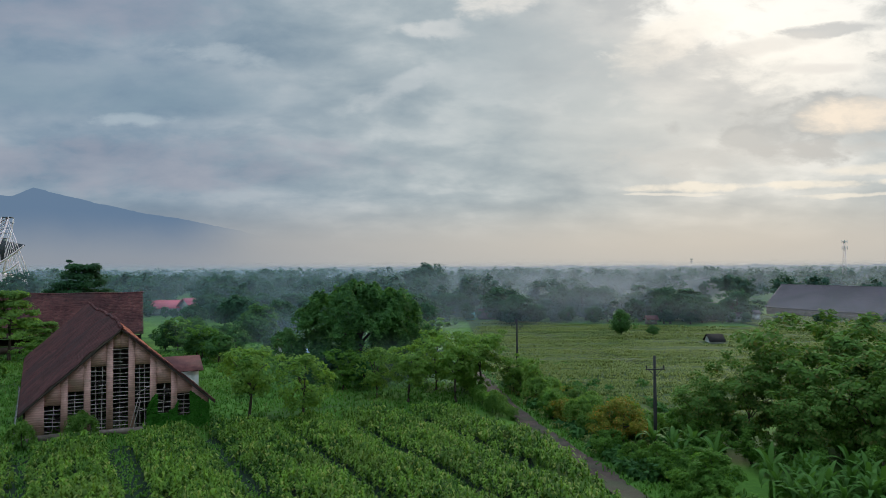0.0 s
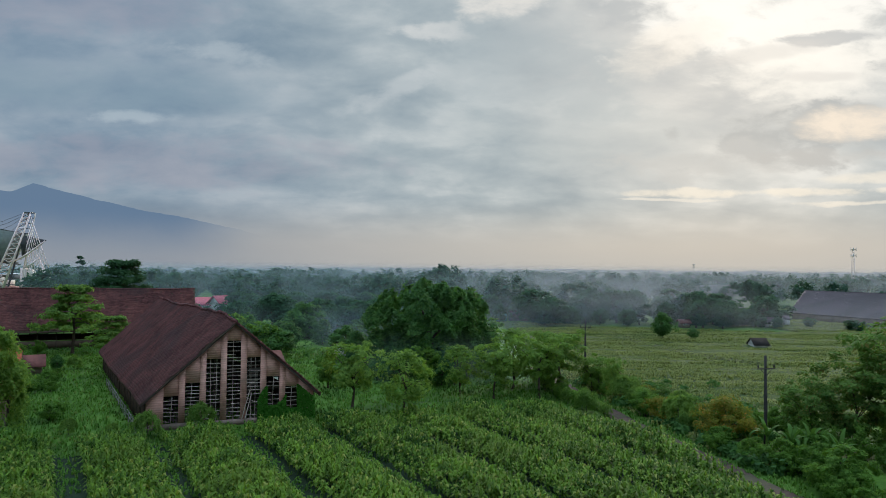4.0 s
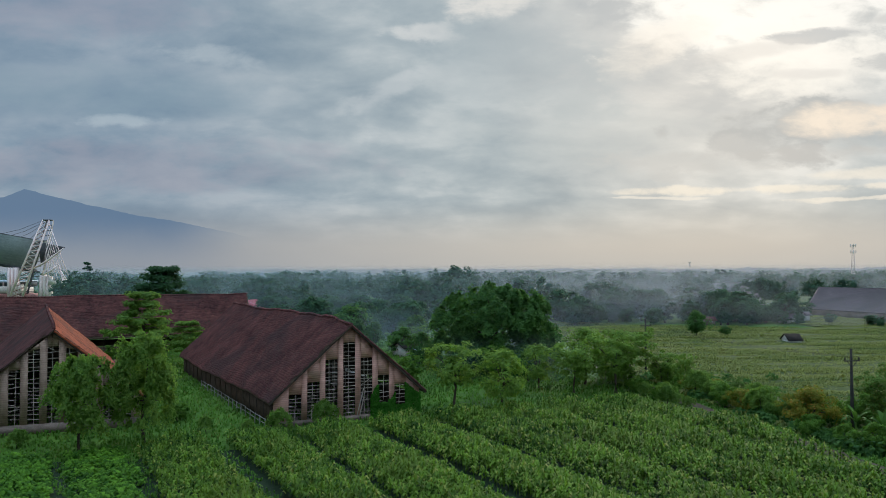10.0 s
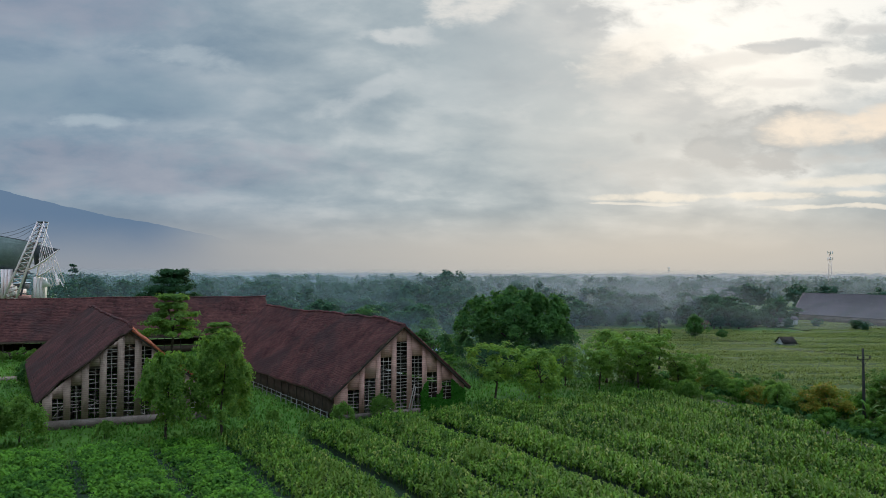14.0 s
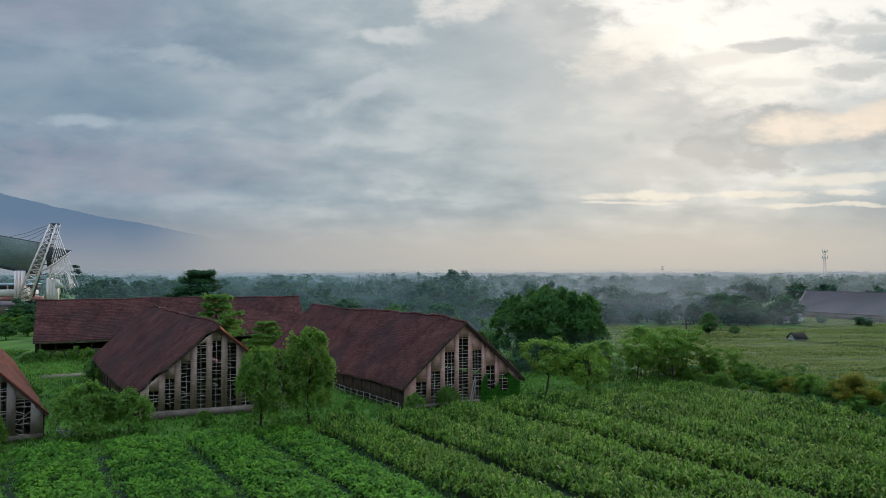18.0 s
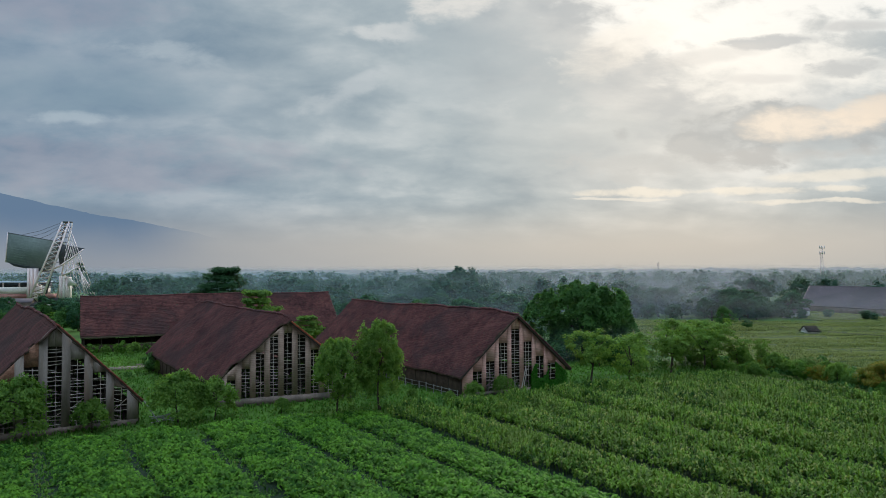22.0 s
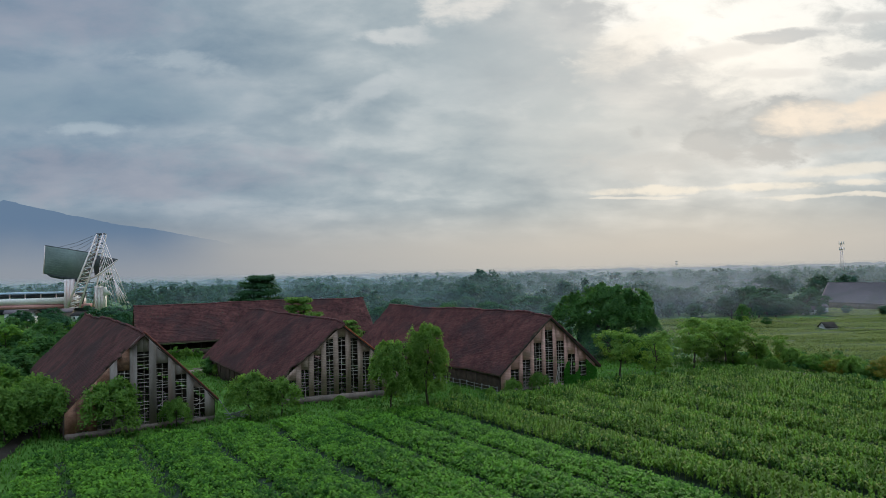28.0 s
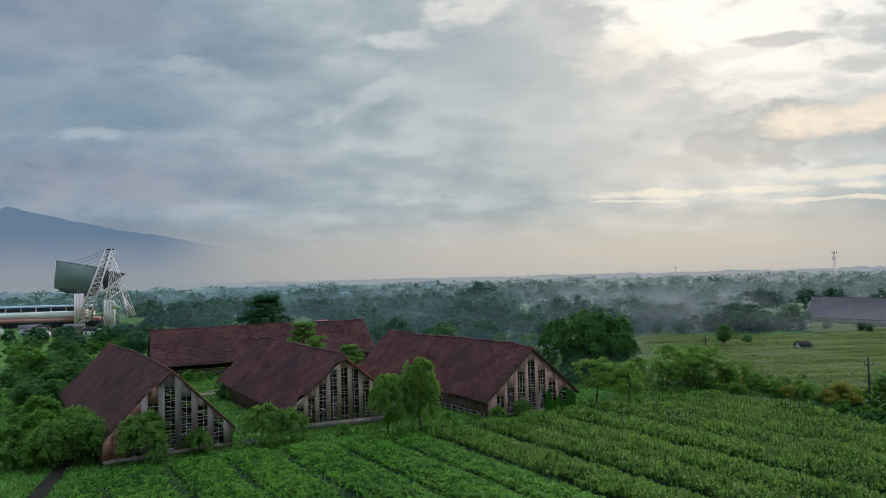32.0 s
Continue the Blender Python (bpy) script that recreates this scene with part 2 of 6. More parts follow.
def leafy(name, dark, light, through_light=0.35, tip=None, rough=0.7, patch=0.05, patch_col=None, stretch=(1, 1, 1), vary=0.5, tuft=0.0):
    """Foliage: leaf by leaf and plant by plant variation, light shining through the blade."""
    mt = bpy.data.materials.new(name)
    mt.use_nodes = True
    n = Nodes(mt.node_tree)
    geo, info, tex = n.add("ShaderNodeNewGeometry"), n.add("ShaderNodeObjectInfo"), n.add("ShaderNodeTexCoord")
    pat, _ = n.noise(tex.outputs["Object"], patch, 4, 0.6)
    f = n.m("ADD", n.m("MULTIPLY", geo.outputs["Random Per Island"], vary), n.m("MULTIPLY", info.outputs["Random"], 0.2))
    if tuft:
        own, _ = n.noise(tex.outputs["Object"], tuft, 2, 0.5)
        f = n.m("ADD", f, n.m("SUBTRACT", n.m("MULTIPLY", n.step(own, 0.34, 0.66), 0.7), 0.35), clamp=True)
    f = n.m("ADD", f, n.m("MULTIPLY", n.step(pat, 0.35, 0.65), 0.3))
    c = n.mix(f, dark, light)
    if tip:
        c = n.mix(n.step(geo.outputs["Random Per Island"], 0.86, 0.97), c, tip)
    if patch_col:
        p2, _ = n.noise(n.vm("MULTIPLY", tex.outputs["Object"], stretch), patch * 2.3, 3, 0.5)
        c = n.mix(n.m("MULTIPLY", n.step(p2, 0.50, 0.68), 0.7), c, patch_col)
    b = n.add("ShaderNodeBsdfPrincipled")
    n.link(c, b.inputs["Base Color"])
    b.inputs["Roughness"].default_value = rough
    b.inputs["Specular IOR Level"].default_value = 0.12
    t = n.add("ShaderNodeBsdfTranslucent")
    n.link(n.mix(1.0, c, (1.0, 1.0, 0.58), "MULTIPLY"), t.inputs[0])
    mx = n.add("ShaderNodeMixShader")
    mx.inputs[0].default_value = through_light
    n.link(b.outputs[0], mx.inputs[1])
    n.link(t.outputs[0], mx.inputs[2])
    n.link(mx.outputs[0], n.add("ShaderNodeOutputMaterial").inputs[0])
    return mt


M_GRASS = surface("grass_ground", (0.040, 0.104, 0.014), (0.092, 0.184, 0.026), 0.10, 2.5, 0.95, 0.6, (0.034, 0.058, 0.016))
M_MEADOW = surface("meadow_ground", (0.026, 0.050, 0.011), (0.066, 0.092, 0.022), 0.045, 1.3, 0.95, 0.8, (0.028, 0.060, 0.012), stretch=(0.3, 2.4, 1))
# near-black green: weeds and the shade of the furrows in one colour
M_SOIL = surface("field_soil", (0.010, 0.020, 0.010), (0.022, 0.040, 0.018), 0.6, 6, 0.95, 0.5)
# floor made pale on purpose, to bounce light up inside the barns
M_BOUNCE_FLOOR = surface("pale_bounce_floor", (0.17, 0.145, 0.13), (0.30, 0.26, 0.235), 0.5, 5, 0.95, 0.4)
M_ROAD = surface("dirt_road", (0.036, 0.024, 0.020), (0.094, 0.060, 0.049), 0.5, 5, 0.9, 0.5, (0.050, 0.062, 0.030))
M_TRACK = surface("muddy_track", (0.012, 0.009, 0.006), (0.030, 0.020, 0.014), 0.5, 5, 0.9, 0.5, (0.020, 0.035, 0.012))
M_TILE = surface("weathered_tile", (0.044, 0.018, 0.019), (0.190, 0.073, 0.065), 0.22, 1.0, 0.85, 0.3, (0.062, 0.037, 0.037), island=0.28)
M_TILE_ORANGE = surface("orange_tile", (0.25, 0.060, 0.030), (0.44, 0.115, 0.058), 0.3, 3, 0.8, 0.4, (0.15, 0.055, 0.035), island=0.4)
M_TILE_RED = surface("red_tile", (0.130, 0.036, 0.026), (0.250, 0.078, 0.056), 0.3, 3, 0.8, 0.4, (0.09, 0.04, 0.03), island=0.4)
M_TILE_GREY = surface("grey_tile", (0.098, 0.078, 0.086), (0.136, 0.110, 0.120), 0.10, 1.5, 0.85, 0.3, (0.086, 0.074, 0.078), island=0.3)
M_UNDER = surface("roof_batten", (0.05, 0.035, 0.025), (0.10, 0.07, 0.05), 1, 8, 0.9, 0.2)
M_PANEL_RED = surface("reddish_panel", (0.470, 0.245, 0.200), (0.740, 0.430, 0.355), 0.7, 7, 0.9, 0.4, (0.40, 0.27, 0.21), stretch=(1, 1, 2.5), weave=1.3, each=0.3)
M_PANEL_GREY = surface("grey_panel", (0.270, 0.180, 0.138), (0.450, 0.318, 0.252), 0.7, 7, 0.9, 0.4, (0.29, 0.185, 0.145), stretch=(1.5, 1.5, 2.0), weave=1.3, each=0.3)
M_PANEL_PLAIN = surface("plain_grey_panel", (0.165, 0.130, 0.112), (0.290, 0.238, 0.208), 0.5, 6, 0.9, 0.4, (0.185, 0.125, 0.095), stretch=(2.2, 2.2, 0.5), each=0.35)
M_RUST = surface("rusty_sheet", (0.16, 0.070, 0.045), (0.33, 0.17, 0.115), 1.2, 9, 0.9, 0.4, (0.10, 0.06, 0.045))
M_LATH = surface("bamboo_lath", (0.36, 0.30, 0.26), (0.62, 0.53, 0.47), 2, 20, 0.8, 0.2, each=0.5)
M_RAIL = surface("grey_bamboo", (0.20, 0.19, 0.18), (0.36, 0.345, 0.33), 2, 20, 0.85, 0.2, each=0.5)
M_BEAM = surface("dark_beam", (0.035, 0.028, 0.022), (0.08, 0.06, 0.05), 2, 12, 0.9, 0.2)
M_PLINTH = surface("plinth_plaster", (0.13, 0.095, 0.078), (0.27, 0.200, 0.170), 0.8, 6, 0.9, 0.3, (0.10, 0.09, 0.07))
M_BARK = surface("bark", (0.040, 0.030, 0.022), (0.110, 0.085, 0.065), 1.5, 14, 0.95, 0.6, stretch=(2, 2, 0.5))
M_POLE = surface("pole_wood", (0.030, 0.028, 0.028), (0.070, 0.065, 0.062), 2, 14, 0.85, 0.3, stretch=(2, 2, 0.3))
M_WIRE = surface("wire", (0.02, 0.02, 0.02), (0.05, 0.05, 0.05), 2, 10, 0.6, 0.0)
M_STEEL = surface("white_steel", (0.80, 0.61, 0.59), (0.95, 0.80, 0.78), 0.05, 0.8, 0.6, 0.05, (0.70, 0.50, 0.47))
M_BOARD = surface("stadium_panel", (0.200, 0.240, 0.230), (0.310, 0.355, 0.335), 0.06, 0.7, 0.7, 0.1)
M_DARK = surface("dark_underside", (0.06, 0.066, 0.075), (0.12, 0.125, 0.135), 0.2, 1, 0.8, 0.1)
M_RED = surface("red_stand", (0.40, 0.17, 0.15), (0.56, 0.29, 0.25), 0.1, 1, 0.7, 0.1)
M_CREAM = surface("cream_stand", (0.66, 0.58, 0.53), (0.86, 0.79, 0.73), 0.1, 1, 0.7, 0.1)
M_BLUE = surface("blue_roof", (0.28, 0.38, 0.48), (0.45, 0.55, 0.63), 0.1, 1, 0.5, 0.1)
M_PINK = surface("painted_red_roof", (0.36, 0.034, 0.060), (0.52, 0.074, 0.105), 0.3, 2, 0.6, 0.2, island=0.2)
M_WHITE = surface("white_wall", (0.55, 0.54, 0.53), (0.80, 0.79, 0.77), 0.3, 3, 0.85, 0.1, (0.42, 0.40, 0.37))
M_HUT = surface("hut_roof", (0.012, 0.010, 0.009), (0.032, 0.027, 0.025), 1, 6, 0.95, 0.3)
M_TEAL = surface("teal_wall", (0.10, 0.36, 0.30), (0.16, 0.48, 0.40), 0.5, 3, 0.8, 0.1)
M_GLASS = surface("window_dark", (0.015, 0.017, 0.02), (0.035, 0.04, 0.045), 1, 5, 0.2, 0.0)

L_CORN = leafy("corn_leaf", (0.018, 0.062, 0.010), (0.162, 0.285, 0.036), 0.42, (0.25, 0.29, 0.070), patch=0.07, patch_col=(0.108, 0.176, 0.028), tuft=0.85)
L_CROP = leafy("broad_crop_leaf", (0.018, 0.078, 0.010), (0.136, 0.308, 0.029), 0.42, patch=0.06, tuft=0.9)
L_GRASS = leafy("grass_blade", (0.044, 0.130, 0.018), (0.136, 0.275, 0.042), 0.4, (0.13, 0.17, 0.040), patch=0.06, patch_col=(0.022, 0.064, 0.014), vary=0.35)
L_CANE = leafy("far_crop_leaf", (0.132, 0.178, 0.046), (0.264, 0.282, 0.082), 0.42, patch=0.03, patch_col=(0.062, 0.118, 0.036), stretch=(0.25, 3.6, 1), vary=0.15)
L_MANGO = leafy("dark_tree_leaf", (0.030, 0.090, 0.032), (0.110, 0.245, 0.060), 0.5)
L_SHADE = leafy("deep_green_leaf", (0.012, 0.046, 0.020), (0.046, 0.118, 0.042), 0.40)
L_TREE = leafy("tree_leaf", (0.056, 0.150, 0.028), (0.188, 0.350, 0.058), 0.58)
L_LIGHT = leafy("light_tree_leaf", (0.080, 0.178, 0.038), (0.250, 0.400, 0.082), 0.55)
L_BUSH = leafy("bush_leaf", (0.082, 0.182, 0.042), (0.262, 0.415, 0.090), 0.60)
L_OLIVE = leafy("olive_leaf", (0.046, 0.122, 0.027), (0.170, 0.292, 0.058), 0.45, (0.20, 0.20, 0.06))
L_ORANGE = leafy("orange_bush_leaf", (0.125, 0.165, 0.022), (0.300, 0.285, 0.046), 0.5, (0.50, 0.24, 0.05))
L_BANANA = leafy("banana_leaf", (0.036, 0.110, 0.020), (0.130, 0.250, 0.050), 0.42, (0.28, 0.34, 0.13), rough=0.65)
L_CREEPER = leafy("creeper_leaf", (0.030, 0.130, 0.012), (0.065, 0.230, 0.025), 0.3)
# bluish cast of distance haze painted into these two leaf colours
L_HAZE_MID = leafy("distant_tree_leaf", (0.030, 0.096, 0.052), (0.074, 0.172, 0.080), 0.45, vary=0.35)
L_HAZE_FAR = leafy("haze_tinted_far_leaf", (0.034, 0.092, 0.066), (0.064, 0.140, 0.094), 0.45, vary=0.35)

# ---- mesh tools ----
def np_mesh(name, verts, quads, mt=None, smooth=False):
    verts, quads = np.asarray(verts, dtype=np.float32), np.asarray(quads, dtype=np.int32)
    me = bpy.data.meshes.new(name)
    me.vertices.add(len(verts))
    me.vertices.foreach_set("co", verts.ravel())
    me.loops.add(quads.size)
    me.loops.foreach_set("vertex_index", quads.ravel())
    me.polygons.add(len(quads))
    me.polygons.foreach_set("loop_start", np.arange(0, quads.size, 4, dtype=np.int32))
    if smooth:
        me.polygons.foreach_set("use_smooth", np.ones(len(quads), dtype=bool))
    me.update(calc_edges=True)
    if mt:
        me.materials.append(mt)
    return me


def join(*packs):
    """Several (verts, quads) as one."""
    vs, qs, k = [], [], 0
    for v, q in packs:
        vs.append(np.asarray(v, dtype=float).reshape(-1, 3))
        qs.append(np.asarray(q, dtype=int).reshape(-1, 4) + k)
        k += len(vs[-1])
    return np.concatenate(vs), np.concatenate(qs)


BOX_Q = np.array([(0, 3, 2, 1), (4, 5, 6, 7), (0, 1, 5, 4), (1, 2, 6, 5), (2, 3, 7, 6), (3, 0, 4, 7)])


def box(x0, x1, y0, y1, z0, z1):
    return np.array([(x0, y0, z0), (x1, y0, z0), (x1, y1, z0), (x0, y1, z0), (x0, y0, z1), (x1, y0, z1), (x1, y1, z1), (x0, y1, z1)], float), BOX_Q


def prism(outline, y0, y1):
    """A four-cornered outline in x, z, drawn out from y0 to y1."""
    a = [(x, y0, z) for x, z in outline]
    b = [(x, y1, z) for x, z in outline]
    return np.array(a + b, float), np.array([(0, 1, 2, 3), (7, 6, 5, 4), (0, 4, 5, 1), (1, 5, 6, 2), (2, 6, 7, 3), (3, 7, 4, 0)])


def tube(path, radii, sides=7):
    """A tapered tube along a path, its ends drawn together."""
    path = [Vector(p) for p in path]
    path, radii = [path[0]] + path + [path[-1]], [radii[0] * 0.02] + list(radii) + [radii[-1] * 0.02]
    vs, qs = [], []
    for i, (p, r) in enumerate(zip(path, radii)):
        way = path[min(i + 1, len(path) - 1)] - path[max(i - 1, 0)]
        if way.length < 1e-6:
            way = Vector((0, 0, 1))
        q = way.to_track_quat("Z", "Y")
        for k in range(sides):
            a = 2 * math.pi * k / sides
            vs.append(p + q @ Vector((r * math.cos(a), r * math.sin(a), 0)))
    for i in range(len(path) - 1):
        for k in range(sides):
            n = (k + 1) % sides
            qs.append((i * sides + k, i * sides + n, (i + 1) * sides + n, (i + 1) * sides + k))
    return np.array([tuple(v) for v in vs]), np.array(qs)


def part(name, pack, mt, parent, label="", smooth=False, kind=""):
    me = pack if isinstance(pack, bpy.types.Mesh) else np_mesh(name, pack[0], pack[1], mt, smooth)
    ob = new(name, me)
    ob.parent = parent
    return tagged(ob, label, kind=kind)


def thing(name, label, category, m=None, group="", kind=""):
    ob = tagged(new(name), label, category, group, kind)
    if m is not None:
        ob.matrix_basis = m
    return ob


UNIT = {}


def bar(name, parent, a, b, wide, deep, mt, label=""):
    """A straight batten from a to b; all battens of one material share a mesh."""
    if mt.name not in UNIT:
        UNIT[mt.name] = np_mesh("batten", *box(-0.5, 0.5, -0.5, 0.5, 0, 1), mt)
    ob = new(name, UNIT[mt.name])
    ob.parent = parent
    a, b = Vector(a), Vector(b)
    q = (b - a).to_track_quat("Z", "Y")
    ob.matrix_basis = Matrix.LocRotScale(a, q, (wide, deep, (b - a).length))
    return tagged(ob, label)


def blades(rng, base, height, width, lean, turn=None):
    """Narrow bent leaves from base points: two quads each, one island a leaf."""
    n = len(base)
    turn = rng.uniform(0, 2 * np.pi, n) if turn is None else turn
    way = np.stack([np.cos(turn), np.sin(turn), np.zeros(n)], 1)
    side = np.stack([-np.sin(turn), np.cos(turn), np.zeros(n)], 1)
    h, wd, ln = [np.broadcast_to(np.asarray(v, float), (n,))[:, None] for v in (height, width, lean)]
    z = np.array([0, 0, 1.0])
    mid = base + way * ln * 0.45 + z * h
    tip = base + way * ln + z * h * (1.0 - 0.45 * np.minimum(ln / np.maximum(h, 0.05), 1.6))
    v = np.stack([base - side * wd * 0.25, base + side * wd * 0.25, mid + side * wd * 0.5, mid - side * wd * 0.5, tip + side * wd * 0.08, tip - side * wd * 0.08], 1)
    q = np.array([(0, 1, 2, 3), (3, 2, 4, 5)])
    quads = (np.arange(n)[:, None, None] * 6 + q[None]).reshape(-1, 4)
    return v.reshape(-1, 3), quads


def flakes(rng, centre, size, out=None, droop=0.3):
    """Lozenge leaves at centres, facing roughly outwards and up."""
    n = len(centre)
    nor = rng.normal(size=(n, 3)) * 0.55 + np.array([0, 0, 0.55])
    if out is not None:
        nor += out * 0.8
    nor /= np.linalg.norm(nor, axis=1)[:, None]
    ref = rng.normal(size=(n, 3))
    ref[:, 2] -= droop
    a = np.cross(nor, ref)
    a /= np.linalg.norm(a, axis=1)[:, None] + 1e-9
    b = np.cross(nor, a)
    s = np.broadcast_to(np.asarray(size, float), (n,))[:, None] * rng.uniform(0.6, 1.25, (n, 1))
    v = np.stack([centre - b * s * 0.55, centre + a * s * 0.32, centre + b * s * 0.6, centre - a * s * 0.32], 1)
    return v.reshape(-1, 3), np.arange(4 * n).reshape(-1, 4)


def crown_leaves(rng, clumps, radii, per, size, flat=0.75, heart=None):
    """Leaves on the outer shells of clumps."""
    cs, outs = [], []
    for c, r in zip(clumps, radii):
        k = max(int(per * rng.uniform(0.7, 1.3)), 4)
        d = rng.normal(size=(k, 3))
        d[:, 2] += 0.35
        d /= np.linalg.norm(d, axis=1)[:, None]
        cs.append(np.asarray(c) + d * (r * rng.uniform(0.45, 1.08, (k, 1))) * np.array([1, 1, flat]))
        if heart is not None:
            g = cs[-1] - np.array(heart)
            d = d * 0.8 + 1.1 * g / (np.linalg.norm(g, axis=1)[:, None] + 0.1)
        outs.append(d)
    return flakes(rng, np.concatenate(cs), size, np.concatenate(outs))


def tree_meshes(name, seed, h, r, base, leaf, n_clumps=38, per=60, size=0.42, style="round", stem=None, shell=(0.55, 0.98)):
    """Trunk with limbs and crown of a tree: height h, crown radius r, crown begins at height base."""
    rng = np.random.default_rng(seed)
    clumps, radii = [], []
    mid, half = (h + base) / 2, (h - base) / 2
    for k in range(n_clumps):
        a = rng.uniform(0, 2 * math.pi)
        if style == "umbrella":
            tier = rng.integers(0, 4)
            zc = h - 0.12 * half - tier * half * 0.45 + rng.normal() * 0.10 * half
            rr = r * (0.95 - 0.14 * tier) * math.sqrt(rng.uniform(0.02, 1))
            zc -= 0.35 * half * (rr / r) ** 2
            cr = r * rng.uniform(0.17, 0.28)
        elif style == "layered":
            tier = rng.integers(0, 5)
            rr = r * (0.34 + 0.165 * tier) * math.sqrt(rng.uniform(0.05, 1))
            zc = h - 0.10 * half - tier * half * 0.36 + rng.normal() * 0.05 * half - 0.12 * half * rr / r
            cr = r * rng.uniform(0.14, 0.22)
        else:
            u = rng.uniform(-1, 1)
            ring = math.sqrt(max(1 - u * u, 0.0))
            rad = rng.uniform(*shell) * (1 + 0.22 * math.sin(3 * a + seed) + 0.12 * math.sin(5 * a + u * 4))
            zc, rr = mid + half * 0.86 * u * rng.uniform(0.8, 1.0), r * ring * rad
            if style == "cone":
                rr *= 1.15 - 0.5 * (zc - base) / (h - base)
            cr = min(r, half) * rng.uniform(0.22, 0.38)
        clumps.append((rr * math.cos(a), rr * math.sin(a), zc))
        radii.append(cr)
    crown = crown_leaves(rng, clumps, radii, per, size, {"umbrella": 0.5, "layered": 0.45}.get(style, 0.78), (0, 0, base + 0.3 * (h - base)))
    stem = stem or max(0.10, 0.022 * h)
    top = base + (h - base) * 0.45
    lean = rng.normal(size=2) * 0.05 * h
    path = [(lean[0] * f ** 2 + 0.02 * h * math.sin(4 * f + seed), lean[1] * f ** 2, -0.1 + (top + 0.1) * f) for f in (0, 0.08, 0.3, 0.6, 1.0)]
    packs = [tube(path, [stem * 1.5, stem * 1.1, stem * 0.9, stem * 0.7, stem * 0.45], 8)]
    order = sorted(range(n_clumps), key=lambda k: -radii[k])[: (9 if n_clumps > 20 else 5)]
    for j, k in enumerate(order):
        f = rng.uniform(0.45, 0.95)
        s = Vector(path[2]).lerp(Vector(path[4]), f)
        e = Vector(clumps[k])
        m = s.lerp(e, 0.5) + Vector((0, 0, 0.05 * h))
        packs.append(tube([s, m, e], [stem * 0.45, stem * 0.3, stem * 0.1], 5))
    return np_mesh(name + "_trunk", *join(*packs), M_BARK, True), np_mesh(name + "_crown", *crown, leaf)


def plant_tree(meshes, x, y, scale=1.0, turn=0.0, name="tree", label="leafy tree", category="tree", group="", z=0.0, wide=1.0):
    ob = thing(name, label, category, pose(x, y, z, 0, 0, turn), group)
    ob.scale = (scale * wide, scale * wide, scale)
    part("trunk", meshes[0], None, ob)
    part("crown", meshes[1], None, ob)
    return ob

# ---- ground, road, fields ----
FURROW = radians(29)
ALONG = np.array([math.sin(FURROW), -math.cos(FURROW)])
ACROSS = np.array([math.cos(FURROW), math.sin(FURROW)])


def grid_xy(xs, ys, height):
    vs = [(x, y, height(x, y)) for y in ys for x in xs]
    nx = len(xs)
    qs = [(j * nx + i, j * nx + i + 1, (j + 1) * nx + i + 1, (j + 1) * nx + i) for j in range(len(ys) - 1) for i in range(nx - 1)]
    return np.array(vs), np.array(qs)


def relief(x, y):
    return 0.10 * noise.noise((x * 0.07, y * 0.07, 0.3)) - 0.10


steps = [-4800, -2400, -1200, -700, -420] + list(range(-300, 301, 10)) + [420, 700, 1200, 2400, 4800]
ground = new("ground", np_mesh("ground", *grid_xy(steps, [s + 60 for s in steps], relief), M_GRASS, True))
tagged(ground, "green grassy ground reaching to the hazy horizon", "ground", kind="structure")


def ribbon(points, half, z):
    vs, qs = [], []
    for i, (x, y) in enumerate(points):
        a, b = points[max(i - 1, 0)], points[min(i + 1, len(points) - 1)]
        d = Vector((b[0] - a[0], b[1] - a[1])).normalized()
        wob = 0.18 * math.sin(i * 1.7)
        for k, f in enumerate((-1, -0.45, 0.0, 0.45, 1)):
            vs.append((x + d.y * (half * f + wob), y - d.x * (half * f + wob), z + (-0.05 if abs(f) == 0.45 else 0.0)))
    for i in range(len(points) - 1):
        for k in range(4):
            qs.append((i * 5 + k, i * 5 + k + 1, i * 5 + k + 6, i * 5 + k + 5))
    return np.array(vs), np.array(qs)


ROAD = [(27.5 - 0.295 * y + 0.0009 * y * y + 0.25 * math.sin(y * 0.13), y) for y in range(-30, 126, 3)]
road = new("road", np_mesh("road", *ribbon(ROAD, 1.12, 0.10), M_ROAD, True))
tagged(road, "narrow rutted grey-brown dirt road between fields", "road", kind="structure")
TRACK = [(-98.0 - 0.30 * (y - 36) * 0.9, y) for y in range(0, 64, 4)]
track = new("road_track", np_mesh("track", *ribbon(TRACK, 1.0, 0.09), M_TRACK, True))
tagged(track, "bare brown earth track at the field corner", "road", kind="structure")


def road_x(y):
    return 27.5 - 0.295 * y + 0.0009 * y * y


def back_edge(x):
    """Far edge of the crops."""
    return float(np.interp(x, [-110, -98, -84, -74, -62, -56, -50, -44, -38, -28, -22, -10, 4, 14], [38, 41, 50, 54, 58.5, 61, 63.5, 65.5, 69, 74, 77, 82, 86, 90]))


def in_field(x, y):
    return x < road_x(y) - 1.6 and y < back_edge(x) and x > -93.5 - 0.35 * (y - 36)


# furrow lines across the rows, with half their width
GAPS = {-61.5: 0.6, -54.0: 0.75, -46.5: 0.4, -39.2: 0.85, -31.0: 0.65, -23.6: 0.6, -17.4: 0.6, -9.9: 1.0, -2.2: 0.65, 5.7: 1.0, 13.7: 0.6, 21.6: 0.6, 28.6: 0.5, 36.0: 0.45}
FURROWS = list(GAPS)
CORN_FROM = -17.4

